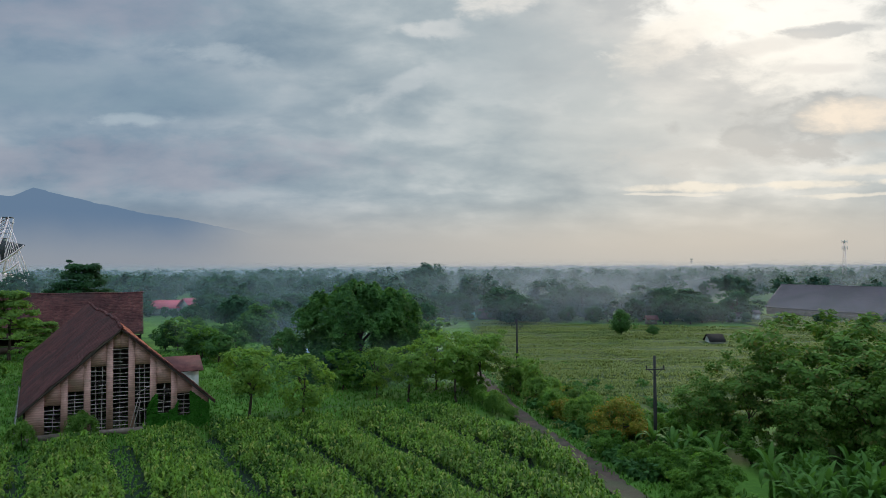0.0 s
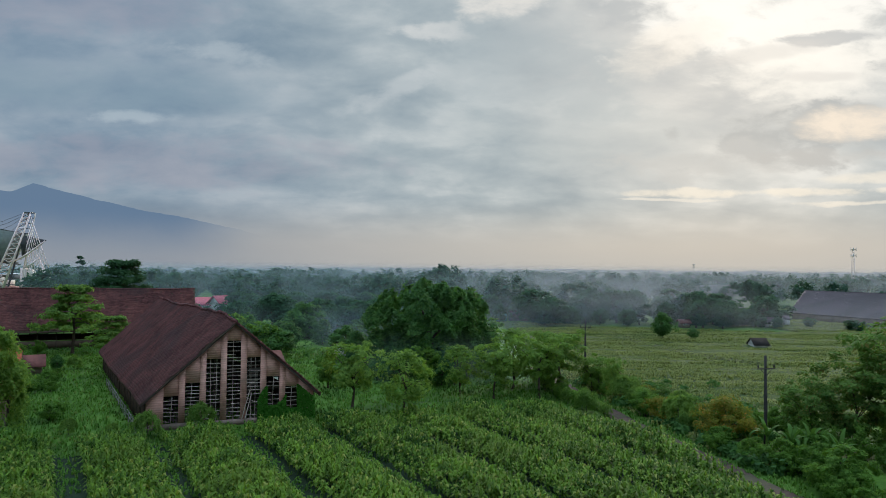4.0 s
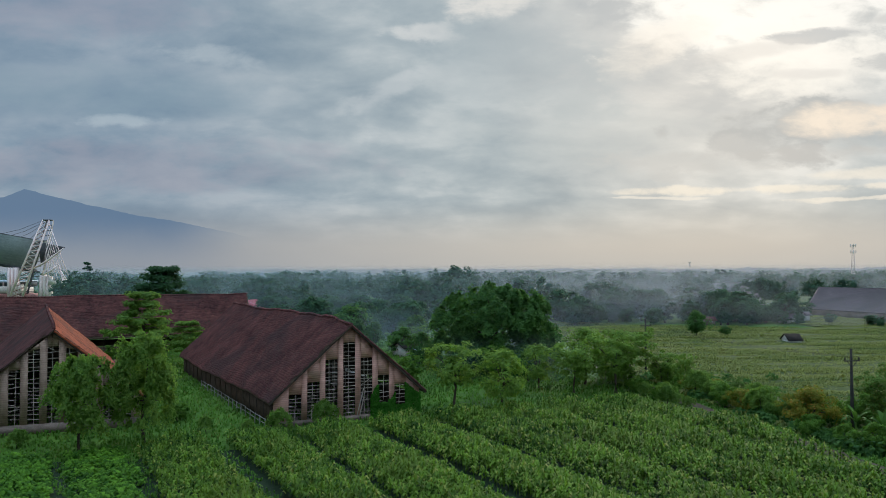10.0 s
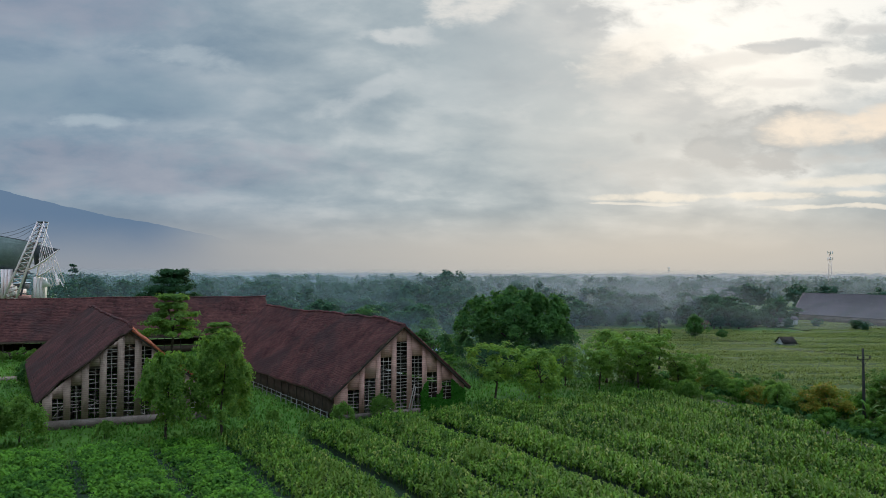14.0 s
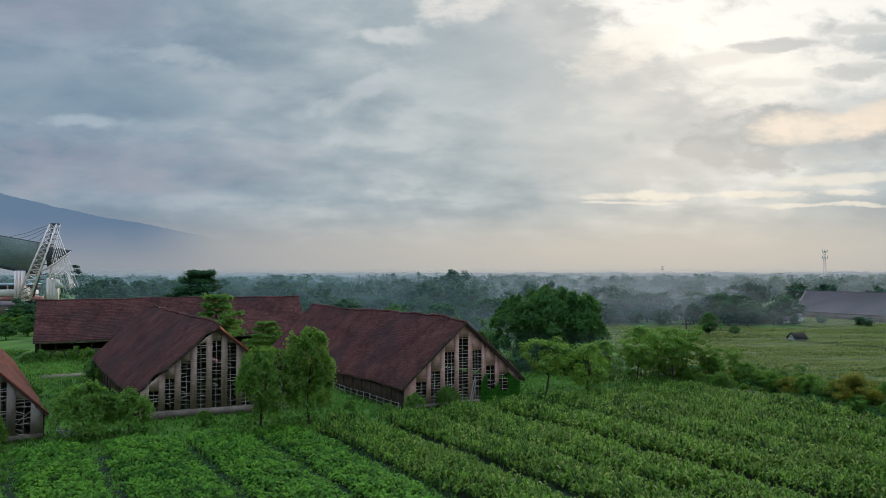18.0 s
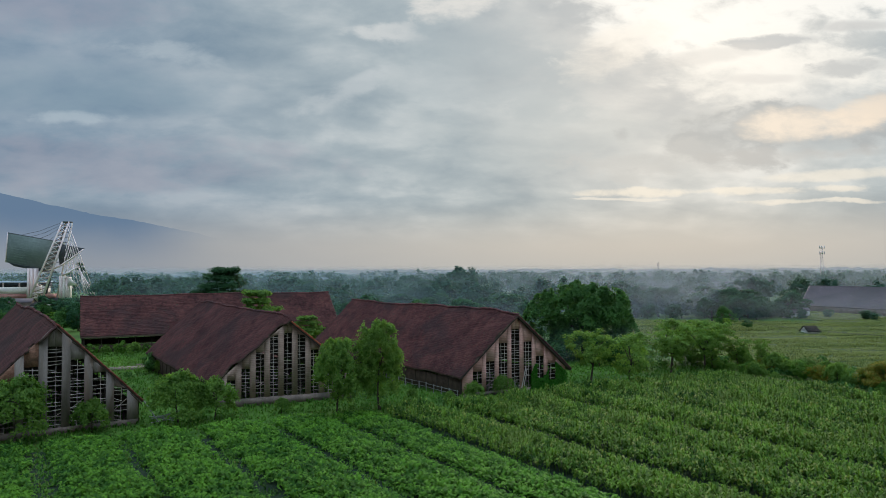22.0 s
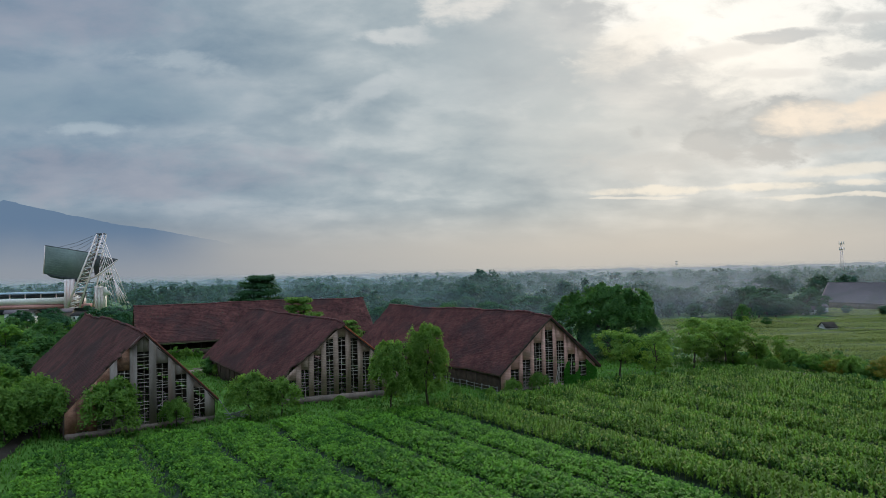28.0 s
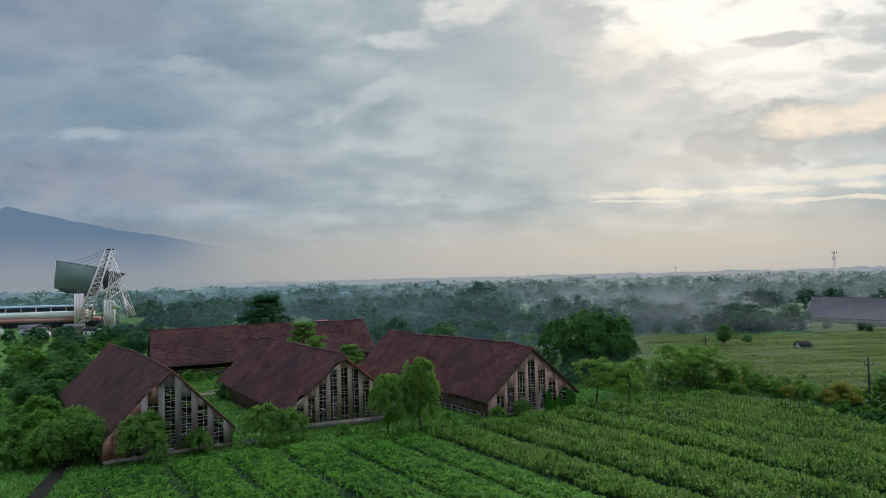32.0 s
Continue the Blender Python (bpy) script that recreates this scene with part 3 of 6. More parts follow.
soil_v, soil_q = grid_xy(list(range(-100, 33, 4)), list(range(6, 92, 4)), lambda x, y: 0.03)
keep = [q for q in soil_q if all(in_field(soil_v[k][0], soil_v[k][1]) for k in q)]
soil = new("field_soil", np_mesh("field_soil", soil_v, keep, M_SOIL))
tagged(soil, "tilled soil under the crops, furrow shade in its near-black green", "soil", kind="structure")


def row_points(u0, u1, gap, step, rng, half=0.4):
    """Planting spots in rows along the furrows."""
    pts = []
    for u in np.arange(u0, u1, gap):
        near = min(abs(u - f) - g for f, g in GAPS.items())
        for v in np.arange(-95, 40, step):
            if near < half + 0.30 * noise.noise((u * 0.8, v * 0.22, 3.0)) + 0.20 * noise.noise((u, v * 1.3, 7.0)):
                continue
            p = ACROSS * (u + rng.normal() * 0.17) + ALONG * (v + rng.uniform(-0.3, 0.3) * step)
            if p[1] > 2 and in_field(p[0], p[1]):
                # only the stretch that the walk overlooks
                if p[1] > 0.62 * abs(p[0] + 30) - 30 and p[1] > 6:
                    pts.append((p[0], p[1]))
    return np.array(pts)


def bed_height(pts):
    """Plants stand lower beside the furrows."""
    u = pts @ ACROSS
    d = np.min(np.abs(u[:, None] - np.array(FURROWS)[None]), axis=1)
    lump = np.array([noise.noise((x * 0.55, y * 0.55, 1.7)) + 0.7 * noise.noise((x * 0.16, y * 0.16, 6.1)) for x, y in pts])
    return np.clip(0.70 + 0.14 * d, 0.7, 1.12) * np.clip(1.0 + 0.26 * lump, 0.62, 1.4)


def corn_plants(pts, rng):
    packs = []
    n = len(pts)
    size = rng.uniform(0.75, 1.22, n) * (1 + 0.12 * np.sin(pts[:, 0] * 0.35) * np.cos(pts[:, 1] * 0.28)) * bed_height(pts)
    for k, (z, h, ln, wd) in enumerate(((0.40, 0.30, 0.50, 0.20), (0.58, 0.30, 0.55, 0.22), (0.72, 0.30, 0.58, 0.22), (0.84, 0.30, 0.56, 0.22), (0.94, 0.28, 0.52, 0.21), (1.02, 0.28, 0.46, 0.20), (1.10, 0.28, 0.36, 0.17), (1.16, 0.26, 0.24, 0.13))):
        base = np.stack([pts[:, 0], pts[:, 1], z * size], 1)
        turn = rng.uniform(0, 0.9, n) + k * 2.1 + (np.arange(n) % 7)
        packs.append(blades(rng, base, h * size, wd * 1.2, ln * size * rng.uniform(0.75, 1.2, n), turn))
    stalk = np.stack([pts[:, 0], pts[:, 1], np.zeros(n)], 1)
    packs.append(blades(rng, stalk, 1.05 * size, 0.05, 0.04))
    top = rng.uniform(size=n) < 0.55
    b = np.stack([pts[top, 0], pts[top, 1], 1.15 * size[top]], 1)
    packs.append(blades(rng, b, 0.36 * size[top], 0.09, 0.10))
    return join(*packs)


rng = np.random.default_rng(11)
spots = row_points(CORN_FROM, 42, 0.70, 0.46, rng, 0.05)
corn = new("corn_field", np_mesh("corn_field", *corn_plants(spots, rng), L_CORN))
tagged(corn, "rows of young green corn plants with pale tassels", "corn", kind="stuff")


def broad_plants(pts, rng):
    packs = []
    n = len(pts)
    size = rng.uniform(0.8, 1.2, n) * bed_height(pts)
    for k in range(11):
        lift = 0.18 + 0.075 * k
        a = rng.uniform(0, 2 * np.pi, n)
        rad = rng.uniform(0.0, 0.16, n)
        base = np.stack([pts[:, 0] + np.cos(a) * rad, pts[:, 1] + np.sin(a) * rad, lift * 0.75 * size], 1)
        packs.append(blades(rng, base, (0.20 - 0.006 * k) * size, 0.25, rng.uniform(0.28, 0.48, n) * size, a))
    return join(*packs)


spots = row_points(-75, CORN_FROM, 0.60, 0.46, rng, 0.0)
crop = new("leafy_crop", np_mesh("leafy_crop", *broad_plants(spots, rng), L_CROP))
tagged(crop, "low lush green broad-leaved crop in beds", "crop", kind="stuff")

# the open field beyond the road
def in_meadow(x, y):
    la, ln = (x - 134.4) * 0.332 - (y - 279.9) * 0.943, (x - 134.4) * 0.943 + (y - 279.9) * 0.332
    far_edge = 206 + 22 * math.exp(-((x - 10) / 30) ** 2) - 0.06 * x if x < 92 else 255
    return x > road_x(min(y, 120)) + 2.5 and 60 < y < far_edge and (y > 78 or x < 21) and x < 178 and not (abs(ln) < 23 and -3 < la < 93)


mead_v, mead_q = grid_xy(list(range(-6, 182, 1)), list(range(60, 258, 1)), lambda x, y: 0.20 + 0.34 * noise.noise((x * 0.035, y * 0.17, 2.0)) + 0.14 * noise.noise((x * 0.3, y * 0.5, 4.0)))
meadow = new("meadow", np_mesh("meadow", mead_v, [q for q in mead_q if all(in_meadow(mead_v[k][0], mead_v[k][1]) for k in q)], M_MEADOW, True))
tagged(meadow, "yellow-green ground of the open field", "field", kind="structure")
far_pts = []
for u in np.arange(0, 190, 1.1):
    for v in np.arange(-60, 185, 1.25):
        x, y = u * 0.97 + v * 0.10 + rng.normal() * 0.5, 100 + v * 0.95 - u * 0.12 + rng.normal() * 0.22
        if in_meadow(x, y) and math.hypot(x - 61.5, y - 160.2) > 3.5 and rng.uniform() < 0.94:
            far_pts.append((x, y))
far_pts = np.array(far_pts)
far_n = len(far_pts)
wave = np.array([noise.noise((x * 0.030, y * 0.20, 2.0)) + 0.6 * noise.noise((x * 0.13, y * 0.55, 5.0)) for x, y in far_pts])
far_packs = []
for k in range(9):
    b = np.stack([far_pts[:, 0] + rng.normal(size=far_n) * 0.45, far_pts[:, 1] + rng.normal(size=far_n) * 0.22, np.full(far_n, 0.05)], 1)
    far_packs.append(blades(rng, b, np.clip(0.42 + 0.50 * wave, 0.15, 1.0) * rng.uniform(0.8, 1.15, far_n), 0.22, rng.uniform(0.3, 0.7, far_n)))
far_crop = new("far_field_crop", np_mesh("far_field_crop", *join(*far_packs), L_CANE))
tagged(far_crop, "pale green crop in wavy strips on an open field", "crop", kind="stuff")

# grass round the barns, along the road
gp = []
for _ in range(64000):
    x, y = rng.uniform(-150, 24), rng.uniform(12, 150)
    if abs(x - road_x(y)) < 0.95 or abs(x - (-98.0 - 0.27 * (y - 36))) < 0.9:
        continue
    if in_field(x, y):
        uu = ACROSS[0] * x + ACROSS[1] * y
        if min(abs(uu - f) for f in FURROWS) < 0.9:
            gp.append((x, y))
        continue
    if x > -93.5 - 0.35 * (y - 36) and y < back_edge(max(min(x, 14), -110)) - 2 and abs(x - road_x(y)) > 9:
        continue
    gp.append((x, y))
for f in FURROWS:
    for v in np.arange(-95, 40, 0.16):
        p = ACROSS * (f + rng.normal() * 0.42) + ALONG * v
        if rng.uniform() < 0.25 and p[1] > 8 and in_field(p[0], p[1]) and p[1] > 0.62 * abs(p[0] + 30) - 30:
            gp.append((p[0], p[1]))
gp = np.array(gp)
gn = len(gp)
gpk = [blades(rng, np.stack([gp[:, 0] + rng.normal(size=gn) * 0.12, gp[:, 1] + rng.normal(size=gn) * 0.12, np.full(gn, -0.12)], 1),
              rng.uniform(0.22, 0.52, gn), 0.15, rng.uniform(0.1, 0.4, gn)) for _ in range(3)]
grass = new("grass", np_mesh("grass", *join(*gpk), L_GRASS))
tagged(grass, "tufts of rough green grass round the barns", "grass", kind="stuff")

# ---- drying barns ----
def roof_tiles(side, ridge, eave, out, y0, y1, sag, rng, w=0.33, course=0.30, gaps=0.004, skip=None, jit=1.0):
    """Rows of overlapping tiles on one slope, each a plate with a front lip."""
    run = math.hypot(out, ridge - eave)
    dx, dz = out / run, (eave - ridge) / run
    ny, nc = int((y1 - y0) / w), int(run / course)
    j, i = np.meshgrid(np.arange(nc), np.arange(ny), indexing="ij")
    j, i = j.ravel(), i.ravel()
    ok = rng.uniform(size=len(j)) > gaps
    if skip is not None:
        ok &= ~skip(y0 + i * w, j * course)
    j, i = j[ok], i[ok]
    n = len(j)
    d0 = j * course + rng.normal(size=n) * 0.04
    d1 = d0 + course * 1.16
    ya = y0 + i * w + (j % 2) * w * 0.5 + rng.normal(size=n) * 0.05
    yb = ya + w * 1.03
    lift = np.abs(rng.normal(size=n)) * 0.014 * jit

    def pt(d, y, up):
        s = sag(y, d)
        return np.stack([side * (d * dx - dz * up), y, ridge + d * dz + dx * up + s], 1)

    up0, up1 = 0.03 + lift, 0.040 + lift + rng.normal(size=n) * 0.012 * jit
    a, b = pt(d0, ya, up0), pt(d0, yb, up0)
    c, d = pt(d1, yb, up1), pt(d1, ya, up1 + rng.normal(size=n) * 0.008)
    e, f = pt(d1, yb, up1 - 0.022), pt(d1, ya, up1 - 0.022)
    v = np.stack([a, b, c, d, e, f], 1).reshape(-1, 3)
    q = (np.arange(n)[:, None, None] * 6 + np.array([(0, 1, 2, 3), (3, 2, 4, 5)])[None]).reshape(-1, 4)
    return v, q


def barn(label, x, y, turn, length, half, eave, ridge, panel, left_tile, right_tile, tops, seed, plinth=0.5, over=0.65, damage=0.0, group="drying barns", name="tobacco_barn", rusty=False, share=0.66, skew=(0.0, 0.0), droop=0.5, recede=0.0, bay=None):
    ob = thing(name, label, "barn", pose(x, y, 0, 0, 0, turn), group)

    def bend(v):
        """The gable stands at a slant to the ridge: points shift along it, less towards the rear."""
        v = np.array(v, float).reshape(-1, 3)
        v[:, 1] += (skew[0] - skew[1] * v[:, 0]) * np.clip(1 - v[:, 1] / length, 0, 1.05)
        return v

    def piece(name, pack, mt, parent, label="", smooth=False, kind=""):
        return part(name, (bend(pack[0]), pack[1]), mt, parent, label, smooth, kind)

    def stick(name, parent, a, b, wide, deep, mt, label=""):
        a, b = bend([a, b])
        return bar(name, parent, a, b, wide, deep, mt, label)

    rng = np.random.default_rng(seed)
    slope = (ridge - eave) / (half + over)
    front = -over
    steps = rng.uniform(0, 1, 20) ** 1.4
    bite = np.convolve(rng.uniform(0, 1, 82) ** 1.6, [0.25, 0.5, 0.25], "valid") + 0.35 * rng.uniform(0, 1, 80) ** 2

    def sag(yy, d):
        return -droop * np.exp(-np.maximum(yy + over, 0) / 3.0) * np.clip(1 - d / 9.0, 0, 1) - 0.16 * np.sin(np.clip(yy / length, 0, 1) * np.pi * 2.3 + seed) - 0.07 * np.sin(yy * 0.31 + d * 0.47 + seed) - 0.06 * np.sin(yy * 0.83 - d * 0.61 + 2 * seed) - 0.05 * np.sin(d * 1.3 + yy * 0.17) - 0.035 * np.sin(yy * 2.3 + 1.7 * np.sin(d * 1.1)) - 0.03 * np.sin(d * 2.6 + 1.9 * np.sin(yy * 0.9))

    def verge(side, d):
        """Where the roof begins along the gable: receding on one side, torn in steps."""
        d = np.asarray(d, float)
        jag = 0.5 * bite[np.minimum((d / 0.3).astype(int), 79)] + 0.9 * steps[np.minimum((d / 0.85 + 2.0 * side).astype(int), 19)]
        back = recede * d / math.hypot(half + over, ridge - eave) if side < 0 else 0.0
        return front - 0.77 * (damage if side < 0 else 0.0) + back + damage * jag * np.clip(d / 1.2, 0, 1) * (1.25 if side < 0 else 0.35)

    def under(s):
        return ridge - 0.18 - abs(s) * slope - droop * max(0.0, 1 - abs(s) / 7)

    # roof decks and tiles
    for side, tile, nm in ((-1, left_tile, "roof_slope"), (1, right_tile, "roof_slope")):
        ny, nd = 40, 36
        run = half + over
        vs, qs = [], []
        for k in (-0.09, -0.23):
            for i in range(ny + 1):
                for j in range(nd + 1):
                    s = run * j / nd
                    d = s * math.hypot(1, slope)
                    y0 = float(verge(side, d)) + 0.10
                    yy = y0 + (length + over - y0) * i / ny
                    vs.append((side * s, yy, ridge - s * slope + k + float(sag(yy, d))))
        m = (ny + 1) * (nd + 1)
        for i in range(ny):
            for j in range(nd):
                a = i * (nd + 1) + j
                qs += [(a, a + 1, a + nd + 2, a + nd + 1), (m + a, m + a + nd + 1, m + a + nd + 2, m + a + 1)]
        for i in range(ny):
            a = i * (nd + 1) + nd
            qs.append((a, m + a, m + a + nd + 1, a + nd + 1))
        for j in range(nd):
            qs.append((j, m + j, m + j + 1, j + 1))
            a = ny * (nd + 1) + j
            qs.append((a, a + 1, m + a + 1, m + a))
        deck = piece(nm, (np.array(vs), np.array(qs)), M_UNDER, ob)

        def torn(yy, d, side=side):
            return yy < verge(side, d)

        piece("tiles", roof_tiles(side, ridge, eave, run, front - 0.77 * (damage if side < 0 else 0.0), length + over, sag, rng, skip=torn if damage else None, jit=0.5), tile, deck, kind="stuff")
    # ridge caps
    caps = []
    for k, yy in enumerate(np.arange(front - 0.05, length + over, 0.46)):
        z = ridge + 0.06 + float(sag(yy, 0.0)) + rng.normal() * 0.02
        e = 0.02 * rng.normal()
        caps.append(tube([(e, yy, z), (e, yy + 0.5, z + 0.03)], [0.19, 0.155], 8))
    piece("ridge_cap", join(*caps), left_tile, ob, "uneven row of ridge tiles", True)
    for side in (-1, 1):
        run = half + over
        if side < 0 and recede > 0.3:
            continue
        stick("verge_board", ob, (side * 0.02, front + 0.03, ridge - 0.12 - droop), (side * run, front + 0.03, eave - 0.12), 0.05, 0.22, M_BEAM)
    edging = []
    for k in range(int((half + over) / 0.36)):
        s0, s1 = 0.36 * k, 0.36 * k + 0.42
        e = rng.normal() * 0.03
        edging.append(tube([(s0, front + 0.02 + e, ridge + 0.04 - s0 * slope - droop * max(0, 1 - s0 / 7)), (s1, front + 0.02 + e, ridge + 0.08 - s1 * slope - droop * max(0, 1 - s1 / 7))], [0.10, 0.12], 6))
    piece("verge_tile", join(*edging), right_tile if damage > 0.5 else left_tile, ob, "row of tiles along the roof's edge", True)
    # front gable: panels between tall openings
    side_n = len(tops) // 2
    bay = bay or half * 2 / (len(tops) + 1.3 if len(tops) < 9 else len(tops) + 0.1)
    gap = bay * share
    centres = [k * bay for k in range(-side_n, side_n + 1)]
    edges = [-half] + [e for c in centres for e in (c - gap / 2, c + gap / 2)] + [half]
    for k in range(0, len(edges), 2):
        s0, s1 = edges[k], edges[k + 1]
        packs = []
        cuts = [s0, 0.0, s1] if s0 < 0 < s1 else [s0, s1]
        for a, b in zip(cuts, cuts[1:]):
            packs.append(prism([(a, plinth), (b, plinth), (b, under(b)), (a, under(a))], -0.04 - 0.02 * (k % 4), 0.10))
        piece("panel", join(*packs), M_RUST if rusty and s1 < -4.0 else panel, ob)
    for c, top in zip(centres, tops):
        a, b = c - gap / 2, c + gap / 2
        cuts = [a, 0.0, b] if a < 0 < b else [a, b]
        packs = [prism([(p, min(top, under(p) - 0.02)), (q, min(top, under(q) - 0.02)), (q, under(q)), (p, under(p))], 0.0, 0.09) for p, q in zip(cuts, cuts[1:])]
        if top < under(c) - 0.2:
            piece("header_panel", join(*packs), M_RUST if rusty and c < -1.0 else panel, ob)
        # laths across and up the opening
        z = plinth + rng.uniform(0.2, 0.6)
        while z < top - 0.15:
            if rng.uniform() < 0.90:
                whole = rng.uniform() > 0.10 + 0.08 * damage
                end = b if whole else a + gap * rng.uniform(0.35, 0.7)
                stick("lath", ob, (a, 0.06, z + rng.normal() * 0.05), (end, 0.06, z + rng.normal() * 0.05 - (0.0 if whole else rng.uniform(0.0, 0.35))), rng.uniform(0.06, 0.11), 0.05, M_LATH)
            z += rng.uniform(0.32, 0.56)
        for e in ((-0.17, 0.17) if top > 7 and rng.uniform() < 0.4 else (rng.uniform(-0.12, 0.12),)):
            stick("lath", ob, (c + gap * e + rng.normal() * 0.06, 0.12, plinth), (c + gap * e + rng.normal() * 0.06, 0.12, min(top, under(abs(c) + 0.3)) - 0.05), 0.07, 0.05, M_LATH)
        if rng.uniform() < 0.35:
            z = rng.uniform(1.0, max(1.2, top - 2.5))
            stick("lath", ob, (a, 0.18, z), (b, 0.18, z + rng.uniform(0.6, 1.5)), 0.05, 0.05, M_LATH)
    piece("plinth", join(prism([(-half, -0.2), (half, -0.2), (half, plinth), (-half, plinth)], -0.10, 0.16)), M_PLINTH, ob)
    # rear gable, side walls, posts
    piece("rear_gable", join(prism([(-half, 0), (0, 0), (0, under(0)), (-half, under(half))], length - 0.1, length), prism([(0, 0), (half, 0), (half, under(half)), (0, under(0))], length - 0.1, length)), panel, ob)
    for side in (-1, 1):
        # dark batten colour carries the shade under the eaves
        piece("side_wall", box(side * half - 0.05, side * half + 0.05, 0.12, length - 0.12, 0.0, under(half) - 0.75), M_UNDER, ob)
        for yy in np.arange(0.3, length, 3.1):
            stick("post", ob, (side * (half + 0.09), yy, 0), (side * (half + 0.09), yy, under(half)), 0.13, 0.13, M_BEAM)
    # drying racks inside
    for tier in range(1, 6):
        z = tier * ridge / 6.6
        reach = min(half - 0.4, (ridge - 0.5 - z) / slope)
        for yy in (0.9, 3.2, 6.0, 9.5):
            stick("rack_beam", ob, (-reach, yy, z), (reach, yy, z), 0.11, 0.11, M_BEAM)
    for s in (-5.2, -1.8, 1.8, 5.2):
        for yy in (0.95, 6.05):
            stick("post", ob, (s, yy, 0), (s, yy, under(s)), 0.16, 0.16, M_BEAM)
    piece("earth_floor", box(-half, half, 0.2, length - 0.2, -0.1, 0.06), M_BOUNCE_FLOOR, ob)
    return ob


barn("long barn, weathered maroon tile roof, reddish slatted gable", -34.0, 74.9, 30.0, 52.5, 8.8, 2.75, 11.6, M_PANEL_RED, M_TILE, M_TILE_ORANGE,
     (3.4, 4.7, 7.2, 9.1, 7.2, 5.0, 3.8), 3, damage=0.45, share=0.70, skew=(0.88, 0.112), droop=0.45)
barn("long barn, maroon tile roof with torn verge, grey slatted gable", -65.85, 69.65, 29.5, 46.0, 8.8, 2.9, 11.85, M_PANEL_GREY, M_TILE, M_TILE_ORANGE,
     (3.4, 4.8, 6.9, 9.1, 9.3, 9.1, 6.9, 4.8, 3.4), 5, plinth=0.95, damage=1.1, share=0.60, bay=1.82, skew=(0.95, 0.165), droop=0.85, recede=0.6)
barn("dilapidated barn with sagging tiles and broken grey gable", -89.1, 54.1, 31.0, 53.8, 8.6, 2.65, 12.2, M_PANEL_PLAIN, M_TILE, M_TILE_RED,
     (0.7, 5.9, 7.4, 9.5, 7.9, 6.3, 4.6), 8, plinth=0.6, over=0.45, damage=1.6, rusty=True, share=0.62, skew=(0.0, -0.01), droop=0.2, recede=1.7, bay=2.24)


def cross_barn():
    """The barn behind, its ridge across the others."""
    ax, ay, bx, by = -123.1, 140.2, -69.8, 163.5
    turn = math.degrees(math.atan2(by - ay, bx - ax))
    L, half, eave, ridge = math.hypot(bx - ax, by - ay), 9.2, 3.5, 12.0
    ob = thing("tobacco_barn", "long dark red tiled barn standing across behind", "barn", pose(ax, ay, 0, 0, 0, turn), "drying barns")
    rng = np.random.default_rng(21)
    slope = (ridge - eave) / (half + 0.6)

    def sag(x, d):
        return -0.10 * np.sin(x * 0.16) - 0.06 * np.sin(x * 0.5 + d)

    for side in (-1, 1):
        run = half + 0.6
        vs, qs, nx = [], [], 24
        for k in (-0.10, -0.25):
            for i in range(nx + 1):
                x = -0.4 + (L + 0.8) * i / nx
                for j in range(5):
                    s = run * j / 4
                    vs.append((x, side * s, ridge - s * slope + k + float(sag(x, s * 1.3))))
        m = (nx + 1) * 5
        for i in range(nx):
            for j in range(4):
                a = i * 5 + j
                qs += [(a, a + 1, a + 6, a + 5), (m + a, m + a + 5, m + a + 6, m + a + 1)]
            qs.append((i * 5 + 4, m + i * 5 + 4, m + i * 5 + 9, i * 5 + 9))
        for j in range(4):
            qs += [(j, m + j, m + j + 1, j + 1), (nx * 5 + j, nx * 5 + j + 1, m + nx * 5 + j + 1, m + nx * 5 + j)]
        deck = part("roof_slope", (np.array(vs), np.array(qs)), M_UNDER, ob)
        v, q = roof_tiles(side, ridge, eave, run, -0.4, L + 0.4, sag, rng, 0.5, 0.45)
        part("tiles", (v[:, [1, 0, 2]], q), M_TILE, deck, kind="stuff")
    caps = [tube([(x, 0, ridge + 0.05 + float(sag(x, 0.0))), (x + 0.55, 0, ridge + 0.08 + float(sag(x, 0.0)))], [0.2, 0.17], 7) for x in np.arange(-0.4, L, 0.5)]
    part("ridge_cap", join(*caps), M_TILE, ob, smooth=True)
    for x0 in (0.0, L - 0.12):
        packs = [prism([(0, 0), (half, 0), (half, eave + 0.2), (0, ridge - 0.3)], 0, 0.12), prism([(-half, 0), (0, 0), (0, ridge - 0.3), (-half, eave + 0.2)], 0, 0.12)]
        v, q = join(*packs)
        part("gable_wall", (np.stack([v[:, 1] + x0, v[:, 0], v[:, 2]], 1), q), M_BEAM, ob)
    for side in (-1, 1):
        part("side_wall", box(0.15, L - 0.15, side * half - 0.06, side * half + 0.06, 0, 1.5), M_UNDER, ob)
        for x in np.arange(0.4, L, 3.4):
            bar("post", ob, (x, side * half, 0), (x, side * half, eave + 0.3), 0.18, 0.18, M_BEAM)
    return ob


cross_barn()


